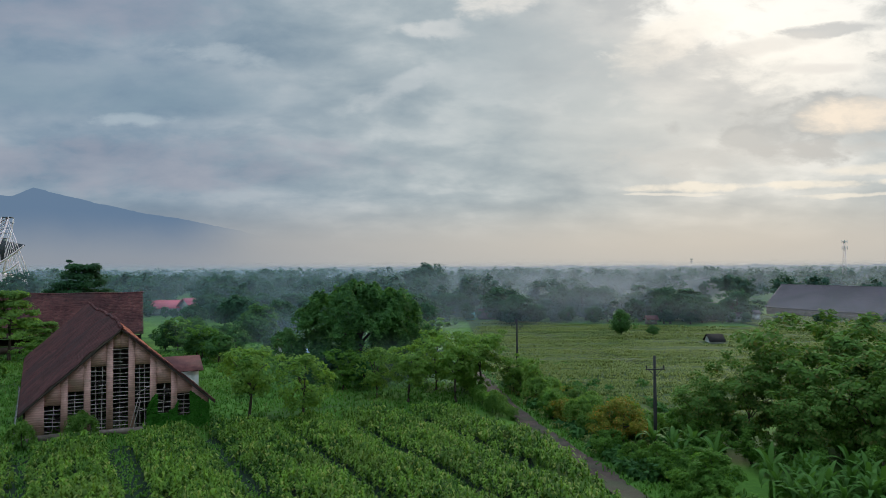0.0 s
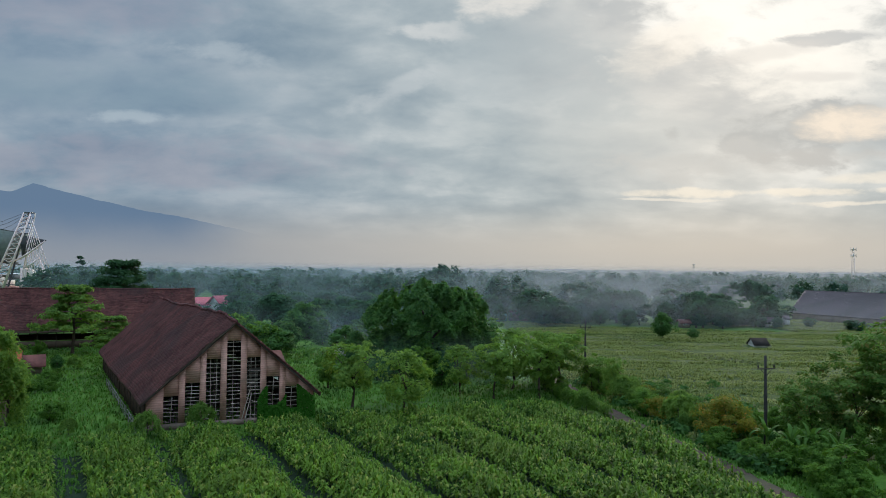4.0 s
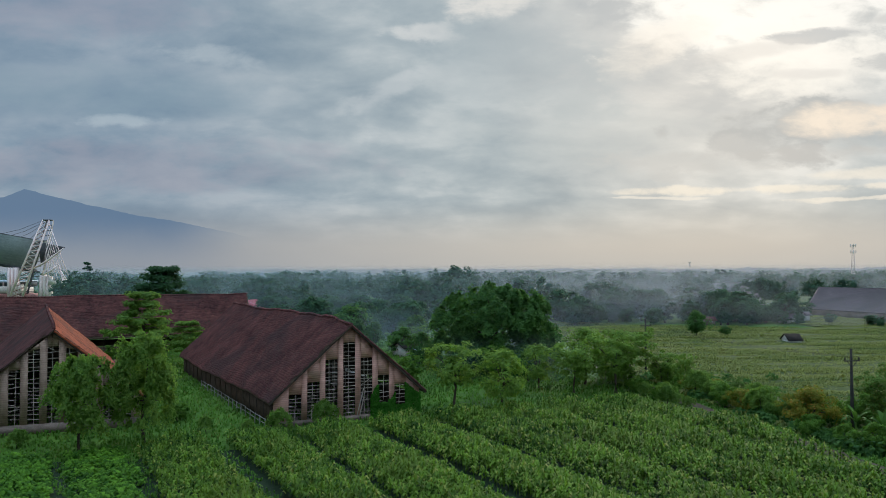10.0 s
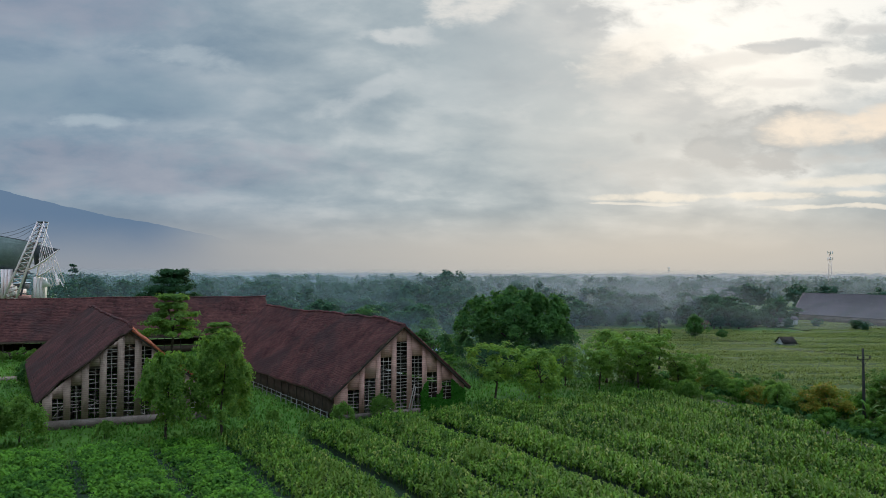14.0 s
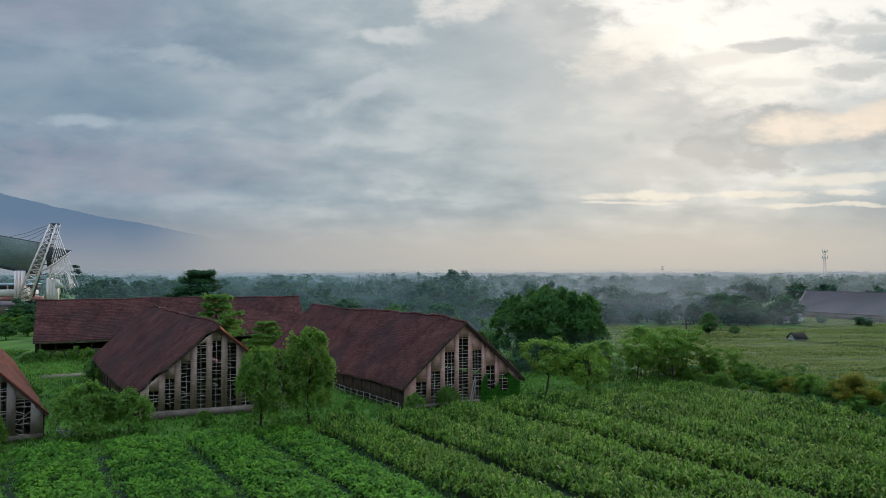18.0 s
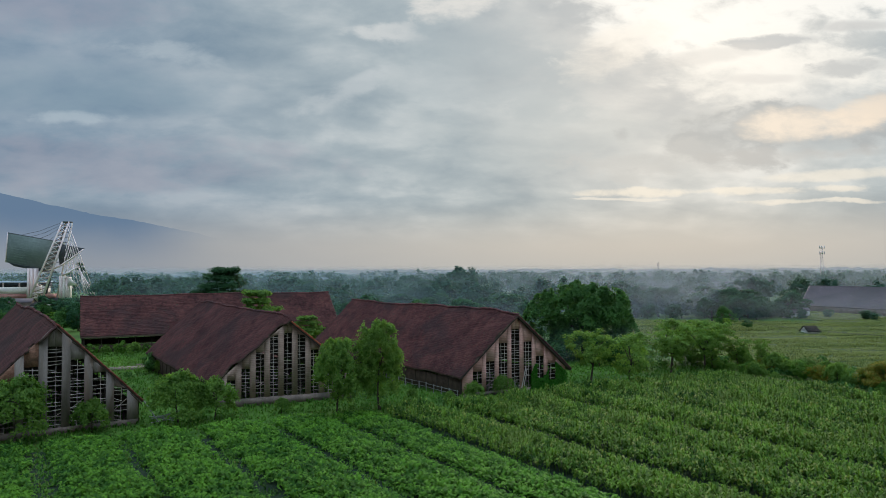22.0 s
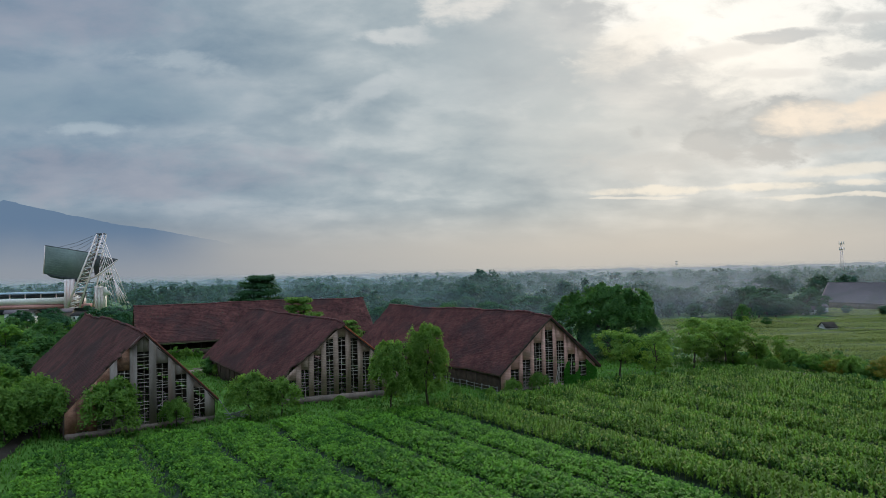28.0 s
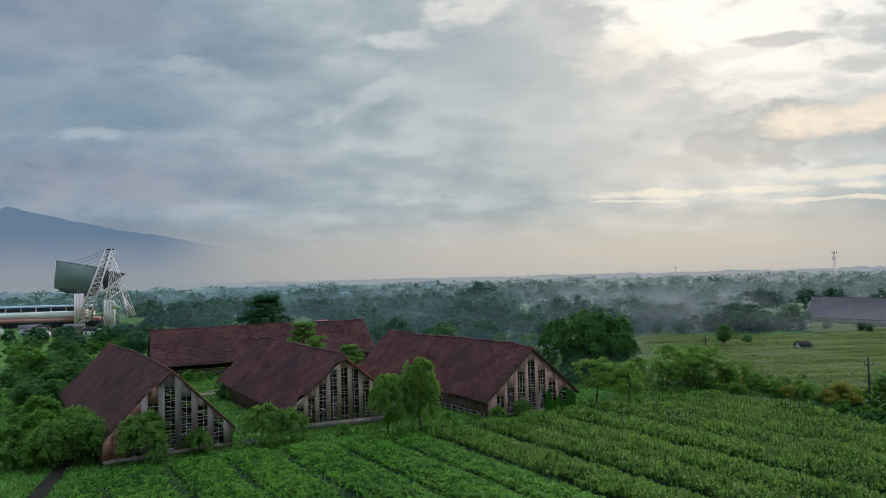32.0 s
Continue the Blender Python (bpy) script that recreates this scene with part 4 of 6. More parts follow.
def low_barn():
    """Wide barn with a grey roof beyond the open field."""
    L, half, eave, ridge, skew = 90.0, 21.5, 2.5, 10.2, 13.0
    ob = thing("storage_barn", "wide low barn with a grey-purple tiled roof", "barn", pose(134.4, 279.9, 0, 0, 0, -70.6))
    rng = np.random.default_rng(31)
    run = math.hypot(half, ridge - eave)
    for side in (-1, 1):
        k = skew if side < 0 else 0.0
        vs = [(0, 0, ridge), (L, 0, ridge), (L, side * half, eave), (k, side * half, eave)]
        v = np.array(vs + [(a, b, c - 0.2) for a, b, c in vs])
        deck = part("roof_slope", (v, np.array([(0, 1, 2, 3), (7, 6, 5, 4), (3, 2, 6, 7), (0, 3, 7, 4), (1, 5, 6, 2), (0, 4, 5, 1)])), M_TILE_GREY, ob)
        tv, tq = roof_tiles(side, ridge, eave, half, 0.0, L - 0.6, lambda a, d: 0.0 * a, rng, 0.9, 0.6, skip=lambda a, d: a < k * d / run, jit=0.2)
        part("tiles", (tv[:, [1, 0, 2]], tq), M_TILE_GREY, deck, kind="stuff")
        part("side_wall", box(k + 1, L - 1, side * (half - 0.35) - 0.1, side * (half - 0.35) + 0.1, -0.2, eave + 0.2), M_PLINTH, ob)
    ends = [(skew + 0.6, -half + 1.2, 0), (0.6, half - 1.2, 0), (0.6, half - 1.2, eave), (skew + 0.6, -half + 1.2, eave)]
    part("end_wall", (np.array(ends + [(x + 0.2, y, z) for x, y, z in ends]), BOX_Q), M_PLINTH, ob)
    part("ridge_cap", tube([(0, 0, ridge + 0.05), (L, 0, ridge + 0.05)], [0.14, 0.14], 6), M_TILE_GREY, ob)
    return ob


low_barn()


def rail_fence(x, y, turn, length):
    ob = thing("bamboo_fence", "pale bamboo rail fence along the barn wall", "fence", pose(x, y, 0, 0, 0, turn))
    rng = np.random.default_rng(4)
    for k in np.arange(0, length, 2.0):
        bar("post", ob, (0, k, -0.1), (rng.normal() * 0.03, k, 1.15), 0.09, 0.09, M_RAIL)
    for z in (0.5, 1.0):
        for k in np.arange(0, length - 4, 4.0):
            bar("rail", ob, (rng.normal() * 0.03 + 0.06, k - 0.1, z + rng.normal() * 0.06), (0.06, k + 4.1, z + rng.normal() * 0.06), 0.05, 0.05, M_RAIL)
    return ob


rail_fence(-43.3, 71.4, 30.0, 34)

# broken boards leaning in the first gable, fallen timber beside the last
M1 = pose(-34.44, 75.66, 0, 0, 0, 23.8)
for a, b in (((0.9, -0.2, 0.5), (1.75, -0.1, 3.6)), ((1.25, -0.22, 0.5), (1.95, -0.1, 3.3))):
    ob = thing("plank", "broken grey plank leaning on the barn gable", "plank", M1, "leaning planks")
    bar("board", ob, a, b, 0.16, 0.05, M_LATH)
heap = thing("timber_pile", "fallen pale timbers beside the broken barn", "timber", pose(-78.9, 59.2, 0, 0, 0, 20))
for k in range(7):
    a = k * 0.9 + 0.4
    bar("timber", heap, (-1.6 * math.cos(a), -0.8 * math.sin(a), 0.1 + 0.05 * k), (1.7 * math.cos(a + 0.2), 0.9 * math.sin(a), 0.3 + 0.16 * k), 0.11, 0.09, M_RAIL)
bar("timber", heap, (-0.6, -0.4, 0.0), (-2.3, 0.5, 2.6), 0.12, 0.1, M_RAIL)

# creeper on the gable of the first barn
rng = np.random.default_rng(77)
cr = []
while len(cr) < 6400:
    s, z = rng.uniform(2.6, 9.0), rng.uniform(0, 5.0)
    lim = 3.0 + 0.9 * math.sin(s * 2.2) - 0.12 * (s - 4) ** 2 * 0.3 if s < 6.9 else 4.6
    blocked = any(abs(s - k * 2.12) < 0.62 and z > 1.3 + 0.5 * math.sin(k) for k in (2, 3))
    if z < lim and not blocked and z < 10.2 - s * 0.85 - 0.2:
        cr.append((s, -0.16 - rng.uniform(0, 0.14), z))
M4 = pose(-34.44, 75.66, 0, 0, 0, 23.8)
creeper = thing("creeper", "bright green creeper climbing the barn gable", "creeper", M4)
part("leaves", flakes(rng, np.array(cr), 0.24, np.tile(np.array([[0, -1.0, 0]]), (len(cr), 1))), L_CREEPER, creeper, kind="stuff")
part("stem", tube([(4.2, -0.15, 0), (4.3, -0.13, 1.4), (4.1, -0.13, 2.6)], [0.05, 0.04, 0.02], 5), M_BARK, creeper)

# ---- trees and bushes ----
def spray_crown(name, seed, h, r, base, leaf, boughs, sprays, per, size, tuft=(0.9, 1.9), dome=2.6):
    """A broad crown of boughs, each a tuft of leafy sprays that arch outwards and hang down."""
    rng = np.random.default_rng(seed)
    at, out = [], []
    for b in range(boughs):
        ang, u = rng.uniform(0, 2 * math.pi), rng.uniform(0.0, 1.0)
        far = r * math.sqrt(max(1 - u ** dome, 0.0)) * (rng.uniform(0.70, 1.0) if b % 3 else rng.uniform(0.15, 0.7)) * (1 + 0.10 * math.sin(3 * ang + seed))
        crest = base + 0.8 + (h - base - 1.0) * u ** 0.75 * rng.uniform(0.86, 1.0)
        girth = rng.uniform(*tuft)
        for k in range(sprays):
            turn = ang + rng.normal() * 1.1
            f = rng.uniform(0, 1, per)
            span, fall = girth * rng.uniform(0.7, 1.3), girth * rng.uniform(0.9, 2.0)
            wide = rng.normal(size=per) * 0.19 * girth * (0.4 + f)
            at.append(np.stack([math.cos(ang) * far + math.cos(turn) * span * f - math.sin(turn) * wide, math.sin(ang) * far + math.sin(turn) * span * f + math.cos(turn) * wide,
                                crest + rng.normal() * 0.25 * girth + 0.6 * f - fall * f ** 2 + rng.normal(size=per) * 0.12], 1))
            out.append(np.tile([math.cos(turn) * 0.8, math.sin(turn) * 0.8, 0.5], (per, 1)))
    return np_mesh(name, *flakes(rng, np.concatenate(at), size, np.concatenate(out), 1.2), leaf)


T_BIG = (tree_meshes("big", 1, 14.0, 10.0, 1.6, L_MANGO, 50, 20, 0.8, "umbrella", 0.55)[0], spray_crown("big_crown", 1, 15.4, 10.8, 2.4, L_MANGO, 210, 9, 32, 0.50, dome=4.2))
T_SHADE = tree_meshes("shade", 2, 18.6, 11.5, 5.5, L_SHADE, 150, 80, 0.75, "layered", 0.45)
T_PAGODA = tree_meshes("pagoda", 12, 12.0, 5.4, 1.0, L_HAZE_FAR, 44, 44, 0.9, "layered", 0.3)
T_YARD = tree_meshes("yard", 17, 8.0, 4.3, 2.2, L_BUSH, 105, 90, 0.34, "layered")
T_TALL = (tree_meshes("tall", 3, 11.4, 2.9, 0.6, L_BUSH, 20, 10, 0.30, "round", 0.20)[0], spray_crown("tall_crown", 3, 11.7, 3.3, 1.2, L_BUSH, 150, 8, 20, 0.30, (0.5, 1.3), 3.8))
T_ROUND = tree_meshes("round", 4, 8.0, 3.6, 1.6, L_LIGHT, 46, 60, 0.40, "umbrella")
T_UMB = tree_meshes("umb", 5, 8.0, 4.0, 2.4, L_LIGHT, 54, 50, 0.42, "umbrella")
T_OPEN = tree_meshes("open", 6, 8.0, 3.4, 1.2, L_LIGHT, 46, 54, 0.42, "round")
T_SIDE = (tree_meshes("side", 16, 8.0, 3.0, 0.8, L_BUSH, 20, 10, 0.32, "round")[0], spray_crown("side_crown", 16, 8.0, 3.3, 0.9, L_BUSH, 110, 8, 18, 0.31, (0.5, 1.2), 3.6))
T_BUSH = (tree_meshes("bush", 7, 4.3, 1.9, 0.2, L_BUSH, 12, 10, 0.21, "round", 0.08)[0], spray_crown("bush_crown", 7, 4.3, 2.0, 0.0, L_BUSH, 80, 7, 14, 0.22, (0.35, 0.8)))
T_DARKBUSH = tree_meshes("darkbush", 8, 4.0, 2.2, 0.2, L_TREE, 40, 80, 0.28, "round", 0.08)
T_OLIVE = tree_meshes("olive", 9, 11.0, 4.6, 0.5, L_OLIVE, 85, 80, 0.42, "umbrella", 0.14)
T_ORANGE = tree_meshes("orange", 10, 4.8, 3.0, 0.2, L_ORANGE, 52, 120, 0.22, "round", 0.08)
T_DIST = [tree_meshes("dist%d" % k, 30 + k, 12.0, 5.4, 0.4, L_HAZE_MID, 60, 44, 0.95, ("round", "umbrella", "cone")[k], 0.3) for k in range(3)]
T_WOOD = [tree_meshes("wood%d" % k, 20 + k, 12.0, 5.4, 0.6, (L_MANGO, L_MANGO, L_TREE, L_MANGO)[k], 60, 44, 0.90, ("round", "round", "umbrella", "cone")[k], 0.3) for k in range(4)]

plant_tree(T_BIG, -13.4, 116.8, 1.0, 20, "mango_tree", "huge dense dark green broad-crowned tree", "tree")
# small trees added to fill the dark shade under the crown
for x, y, s in ((-18.5, 111.5, 0.5), (-12.0, 110.5, 0.42), (-7.2, 113.0, 0.5), (-4.8, 117.5, 0.5)):
    plant_tree(T_WOOD[0], x, y, s, x * 13, "tree", "dark young tree under the huge crown", "tree", "trees under the huge crown", wide=1.2)
plant_tree(T_PAGODA, -340.0, 643.0, 2.15, 30, "tree", "tall pointed tree standing above the far woods", "tree", wide=0.8)
plant_tree(T_SHADE, -108.5, 212.8, 1.0, 0, "rain_tree", "tall flat-topped dark tree behind the barns", "tree", wide=1.0)
plant_tree(T_TALL, -53.9, 64.5, 1.0, 0, "tree", "tall slim bright green tree before the barns", "tree", wide=0.84)
plant_tree(T_SIDE, -58.9, 61.5, 1.20, 40, "tree", "spreading light green tree beside the slatted gable", "tree", wide=0.76)
plant_tree(T_YARD, -82.6, 135.0, 1.66, 0, "tree", "flat-crowned bright green tree before the long roof", "tree", wide=1.02)
plant_tree(T_YARD, -70.2, 124.8, 1.02, 70, "tree", "small flat-crowned green tree between roofs", "tree", wide=1.1)
plant_tree(T_UMB, -21.9, 80.4, 1.02, 10, "tree", "small umbrella-shaped tree at the corn's edge", "tree", "trees at the corn's edge")
plant_tree(T_OPEN, -15.9, 80.6, 0.98, 120, "tree", "small light green tree at the corn's edge", "tree", "trees at the corn's edge")
for x, y, s, m, t in ((-4.4, 92.5, 0.95, T_ROUND, 0), (-9.0, 96, 0.85, T_OPEN, 60), (1.6, 93.0, 1.1, T_ROUND, 80), (5.2, 98.0, 1.15, T_ROUND, 150), (-1.0, 101, 1.1, T_OPEN, 15), (9.6, 97.5, 0.7, T_ROUND, 210), (4.5, 106, 1.0, T_ROUND, 300)):
    plant_tree(m, x, y, s, t, "tree", "leafy green tree in the roadside clump", "tree", "roadside clump")
for x, y, s, m, t in ((-77.0, 57.6, 1.45, T_BUSH, 0), (-73.4, 60.4, 1.15, T_BUSH, 100), (-91.4, 50.4, 1.6, T_BUSH, 30), (-85.3, 54.5, 0.85, T_BUSH, 60),
                      (-100.2, 51.6, 1.6, T_BUSH, 200), (-103.0, 49.4, 1.5, T_BUSH, 250), (-106.6, 54.5, 1.7, T_DARKBUSH, 10), (-103.5, 56.5, 1.6, T_BUSH, 320), (-108.6, 50.5, 1.4, T_DARKBUSH, 45), (-110.5, 61.0, 2.0, T_DARKBUSH, 140)):
    plant_tree(m, x, y, s, t, "bush", "rounded bright green leafy bush before a barn", "bush", "bushes before the barns")
for x, y, s in ((7.0, 83.4, 0.42), (7.9, 81.6, 0.36), (5.9, 85.6, 0.45)):
    plant_tree(T_BUSH, x, y, s, x * 17, "bush", "untidy green shrub along the dirt road", "bush", "roadside shrubs")
for x, y, s in ((-41.2, 69.2, 0.62), (-36.8, 72.2, 0.7), (-66.0, 63.4, 0.45), (-49.5, 70.0, 0.4), (-44.5, 69.0, 0.35)):
    plant_tree(T_BUSH, x, y, s, x * 7, "bush", "low green shrub growing against the barn", "bush", "shrubs at the barns")
r6 = np.random.default_rng(44)
for k in range(16):
    f = r6.uniform(2, 34)
    x, y = -49.5 - 0.5 * f - r6.uniform(0, 9), 71.5 + 0.866 * f + r6.uniform(-2, 2)
    plant_tree((T_DARKBUSH, T_BUSH)[k % 2], x, y, r6.uniform(0.25, 0.55), x * 31, "bush", "low green shrub in the grass between barns", "bush", "shrubs between barns", wide=1.3)
r2 = np.random.default_rng(5)
for k in range(13):
    y = 100 - k * 2.6
    x = road_x(y) + 2.6 + r2.uniform(0, 2.2)
    if abs(y - 70) > 3:
        plant_tree((T_BUSH, T_OPEN, T_DARKBUSH, T_ORANGE, T_BUSH)[k % 5], x, y, r2.uniform(0.5, 0.85) * (1.0 if k % 5 not in (1, 3) else 0.75), r2.uniform(0, 360), "bush", "untidy green shrub along the dirt road", "bush", "roadside shrubs")
for k in range(15):
    y = 101 - k * 2.5 + r6.uniform(-0.8, 0.8)
    x = road_x(y) + 5.4 + r6.uniform(0, 3.4)
    if abs(y - 68) > 4:
        plant_tree((T_DARKBUSH, T_OLIVE, T_BUSH, T_ORANGE, T_OPEN)[k % 5], x, y, r6.uniform(0.5, 0.8) * (1.0, 0.42, 1.0, 0.6, 0.6)[k % 5], r6.uniform(0, 360), "bush", "untidy olive-green shrub behind the road's edge", "bush", "roadside shrubs")
for k in range(9):
    y = 84.5 + k * 2.6
    plant_tree((T_BUSH, T_DARKBUSH)[k % 2], road_x(y) - 2.4 - r2.uniform(0, 1.2), y, r2.uniform(0.42, 0.7), r2.uniform(0, 360), "bush", "untidy green shrub along the dirt road", "bush", "roadside shrubs")
for k in range(12):
    plant_tree((T_BUSH, T_DARKBUSH)[k % 2], -118 + k * 2.6 + r2.uniform(-0.6, 0.6), 125.5 + k * 0.9 + r2.uniform(-1, 1), r2.uniform(0.35, 0.75), r2.uniform(0, 360), "bush", "green shrub along the wall of the long barn", "bush", "shrubs at the long barn")
for k in range(13):
    x, y = -96 + 2.2 * k + r2.uniform(-2, 2), 92 + 1.6 * k + r2.uniform(-7, 9)
    if abs(x + 77.5) > 4 or abs(y - 110) > 4:
        plant_tree((T_DARKBUSH, T_WOOD[0], T_BUSH)[k % 3], x, y, r2.uniform(0.4, 0.7) * (0.45 if k % 3 == 1 else 1.0), r2.uniform(0, 360), "bush", "dark shrub in the yard between the barns", "bush", "shrubs in the yard")
for x, y, s in ((-99, 252, 0.34), (-106, 254, 0.38), (-90, 250, 0.36), (-94, 247, 0.3)):
    plant_tree(T_DIST[0], x, y, s, x * 9, "tree", "green tree before the crimson-roofed house", "tree", "trees at the crimson roof")
for k in range(16):
    x, y = -318 + k * 7.5 + r2.uniform(-3, 3), 262 + r2.uniform(-8, 22)
    plant_tree(T_DIST[k % 3], x, y, r2.uniform(0.35, 0.6), r2.uniform(0, 360), "tree", "dark green tree of the village by the stadium", "tree", "village trees")
plant_tree(T_ROUND, 11.6, 92.5, 0.72, 0, "tree", "small leaning dark tree by the road", "tree", wide=0.6)
plant_tree(T_ORANGE, 17.8, 70.0, 0.98, 0, "bush", "orange-tinged feathery bush by the road", "bush")
plant_tree(T_ORANGE, 18.2, 72.5, 0.8, 90, "bush", "orange-tinged feathery bush by the road", "bush")
for x, y, s, t in ((24, 67, 0.66, 0), (28, 66, 0.84, 70), (33, 66, 1.16, 140), (38.5, 68, 1.16, 30), (44, 70, 1.16, 260), (27, 74, 0.5, 90), (36, 59.5, 0.95, 310), (42, 61, 1.02, 180), (50, 72, 1.1, 20), (30.5, 60, 0.66, 220), (48, 62, 1.0, 100)):
    plant_tree(T_OLIVE, x, y, s, t, "tree", "olive-green layered tree in the thicket", "tree", "thicket by the road")
for k in range(14):
    y = 43 + 1.9 * k
    plant_tree(T_DARKBUSH, road_x(y) + 2.3 + r2.uniform(0, 3.2), y, r2.uniform(0.45, 0.8), r2.uniform(0, 360), "bush", "dark green undergrowth of the thicket", "bush", "thicket undergrowth")
for k in range(34):
    x, y = 18.0 + r2.uniform(0, 28), 49 + r2.uniform(-1, 25)
    plant_tree(T_DARKBUSH, x, y, r2.uniform(0.6, 0.95), r2.uniform(0, 360), "bush", "dark green undergrowth of the thicket", "bush", "thicket undergrowth")


def banana(seed):
    """Stem and arching leaves, each folded along its rib and frayed at the edge."""
    rng = np.random.default_rng(seed)
    packs = []
    for k in range(10):
        a, rise, L = k * 2.4 + rng.uniform(-0.3, 0.3), 1.52 - 0.075 * k + rng.uniform(-0.08, 0.08), rng.uniform(1.7, 2.4)
        rows, out, z, ang = [], 0.05, 1.75, rise
        for i in range(9):
            f = i / 8
            wd = 0.19 * math.sin(math.pi * min(f * 0.9 + 0.06, 1.0)) ** 0.7 * rng.uniform(0.8, 1.1) + 0.01
            for s, dz in ((-1, 0.06), (0, 0.0), (1, 0.06)):
                rows.append((out * math.cos(a) - s * wd * math.sin(a), out * math.sin(a) + s * wd * math.cos(a), z + dz * wd * 4))
            out += L / 8 * math.cos(ang)
            z += L / 8 * math.sin(ang)
            ang -= (0.10 + 0.030 * k) * (0.6 + f)
        q = [(i * 3 + j, i * 3 + j + 1, i * 3 + j + 4, i * 3 + j + 3) for i in range(8) for j in range(2)]
        packs.append((np.array(rows), np.array(q)))
    return np_mesh("banana_leaves", *join(*packs), L_BANANA, False), np_mesh("banana_stem", *tube([(0, 0, -0.1), (0.03, 0, 0.9), (0.05, 0.03, 1.9)], [0.17, 0.13, 0.08], 7), L_OLIVE, True)


BANANAS = [banana(k) for k in range(4)]
for k in range(46):
    x, y = 24.0 + r2.uniform(0, 15), 47.0 + r2.uniform(0, 9.5)
    if k > 38:
        x, y = 18.5 + r2.uniform(0, 4), 57 + r2.uniform(0, 9)
    ob = thing("banana_plant", "banana plant with long drooping green leaves", "banana plant", pose(x, y, 0, 0, 0, r2.uniform(0, 360)), "bananas by the road")
    s = r2.uniform(0.75, 1.1)
    ob.scale = (s, s, s)
    lv, st = BANANAS[k % 4]
    part("leaves", lv, None, ob)
    part("stem", st, None, ob)

# trees of the middle distance
def free(x, y):
    if x > -2 and y < 212 and x < 128 and y > 100 - 0.5 * x:
        return False
    if -128 < x < -60 and 96 < y < 172:
        return False
    if -72 < x < -28 and y < 128:
        return False
    if math.hypot(x + 13.4, y - 116.8) < 10 or math.hypot(x + 26.9, y - 131) < 5 or (108 < x < 215 and 175 < y < 300):
        return False
    if y > 200 and abs(x + 0.378 * y) < 9:
        return False
    return True


r3 = np.random.default_rng(9)
count = 0
while count < 180:
    y = 100 + 170 * r3.uniform()
    x = r3.uniform(-0.72, 0.66) * (y + 15) - 25
    if not free(x, y):
        continue
    if x < -60 and y < 250 and r3.uniform() < 0.6:
        continue
    count += 1
    k = int(r3.integers(0, 4))
    s = r3.uniform(0.28, 0.6) if y < 170 else r3.uniform(0.42, 0.8)
    plant_tree(T_WOOD[k] if y < 175 else T_DIST[k % 3], x, y, s, r3.uniform(0, 360), "tree", ("dark round tree of the misty woods", "green round tree of the misty woods", "pale flat-crowned tree of the woods", "dark pointed tree of the woods")[k], "tree", "trees of the middle distance", wide=r3.uniform(0.85, 1.25))
for k in range(22):
    x, y = 3 + k * 4.3 + r3.uniform(-2.5, 2.5), 226 - 0.12 * k + r3.uniform(-7, 18)
    plant_tree(T_DIST[(0, 2, 0, 1)[k % 4]], x, y, r3.choice([0.4, 0.5, 0.62, 0.75, 0.95]), r3.uniform(0, 360), "tree", "dark dense tree at the field's far edge", "tree", "trees at the field's edge", wide=r3.uniform(0.9, 1.3))
for x, y, s in ((-150, 134, 0.7), (-131, 113, 0.62), (-138, 122, 0.5), (-160, 150, 0.65), (-143, 146, 0.5), (-170, 165, 0.6), (-128, 96, 0.4), (-155, 120, 0.5), (-185, 150, 0.7), (-134, 80, 0.4), (-145, 92, 0.45)):
    plant_tree(T_WOOD[int(-x) % 4], x, y, s, x * 5, "tree", "dark leafy tree behind the broken barn", "tree", "trees behind the barns", wide=1.2)
for k in range(26):
    x, y = -182 + k * 2.1 + r3.uniform(-8, 8), 176 + r3.uniform(-14, 62)
    plant_tree(T_WOOD[k % 4], x, y, r3.uniform(0.3, 0.62), r3.uniform(0, 360), "tree", "dark leafy tree between the village and the barns", "tree", "trees behind the barns", wide=1.2)
for k in range(11):
    x, y = 88 + k * 4.6 + r3.uniform(-6, 6), 214 - k * 1.6 + r3.uniform(-9, 12)
    plant_tree(T_DIST[k % 3], x, y, r3.uniform(0.16, 0.36), r3.uniform(0, 360), "bush", "low misty shrub before the grey-roofed barn", "bush", "shrubs at the grey barn", wide=1.3)
for k in range(16):
    x, y = -128 - 1.9 * k + r3.uniform(-5, 5), 98 + 3.4 * k + r3.uniform(-12, 12)
    plant_tree(T_WOOD[(0, 3, 1)[k % 3]], x, y, r3.uniform(0.32, 0.6), r3.uniform(0, 360), "tree", "dark leafy tree behind the broken barn", "tree", "trees behind the barns", wide=1.15)
for k in range(12):
    x, y = 62 + k * 3.0 + r3.uniform(-2.5, 2.5), 228 + r3.uniform(-4, 12)
    plant_tree(T_DIST[(0, 1, 0, 2)[k % 4]], x, y, r3.choice([0.45, 0.55, 0.7, 0.85]), r3.uniform(0, 360), "tree", "dark dense tree at the field's far edge", "tree", "trees at the field's edge", wide=r3.uniform(0.9, 1.3))
plant_tree(T_WOOD[0], 44.1, 174.6, 0.56, 95, "tree", "lone dark tree on a short trunk in the open field", "tree", "trees at the field's edge", z=0.4, wide=0.9)
plant_tree(T_WOOD[0], 52.8, 177.4, 0.22, 20, "bush", "lone low shrub in the open field", "bush", z=0.2, wide=1.3)


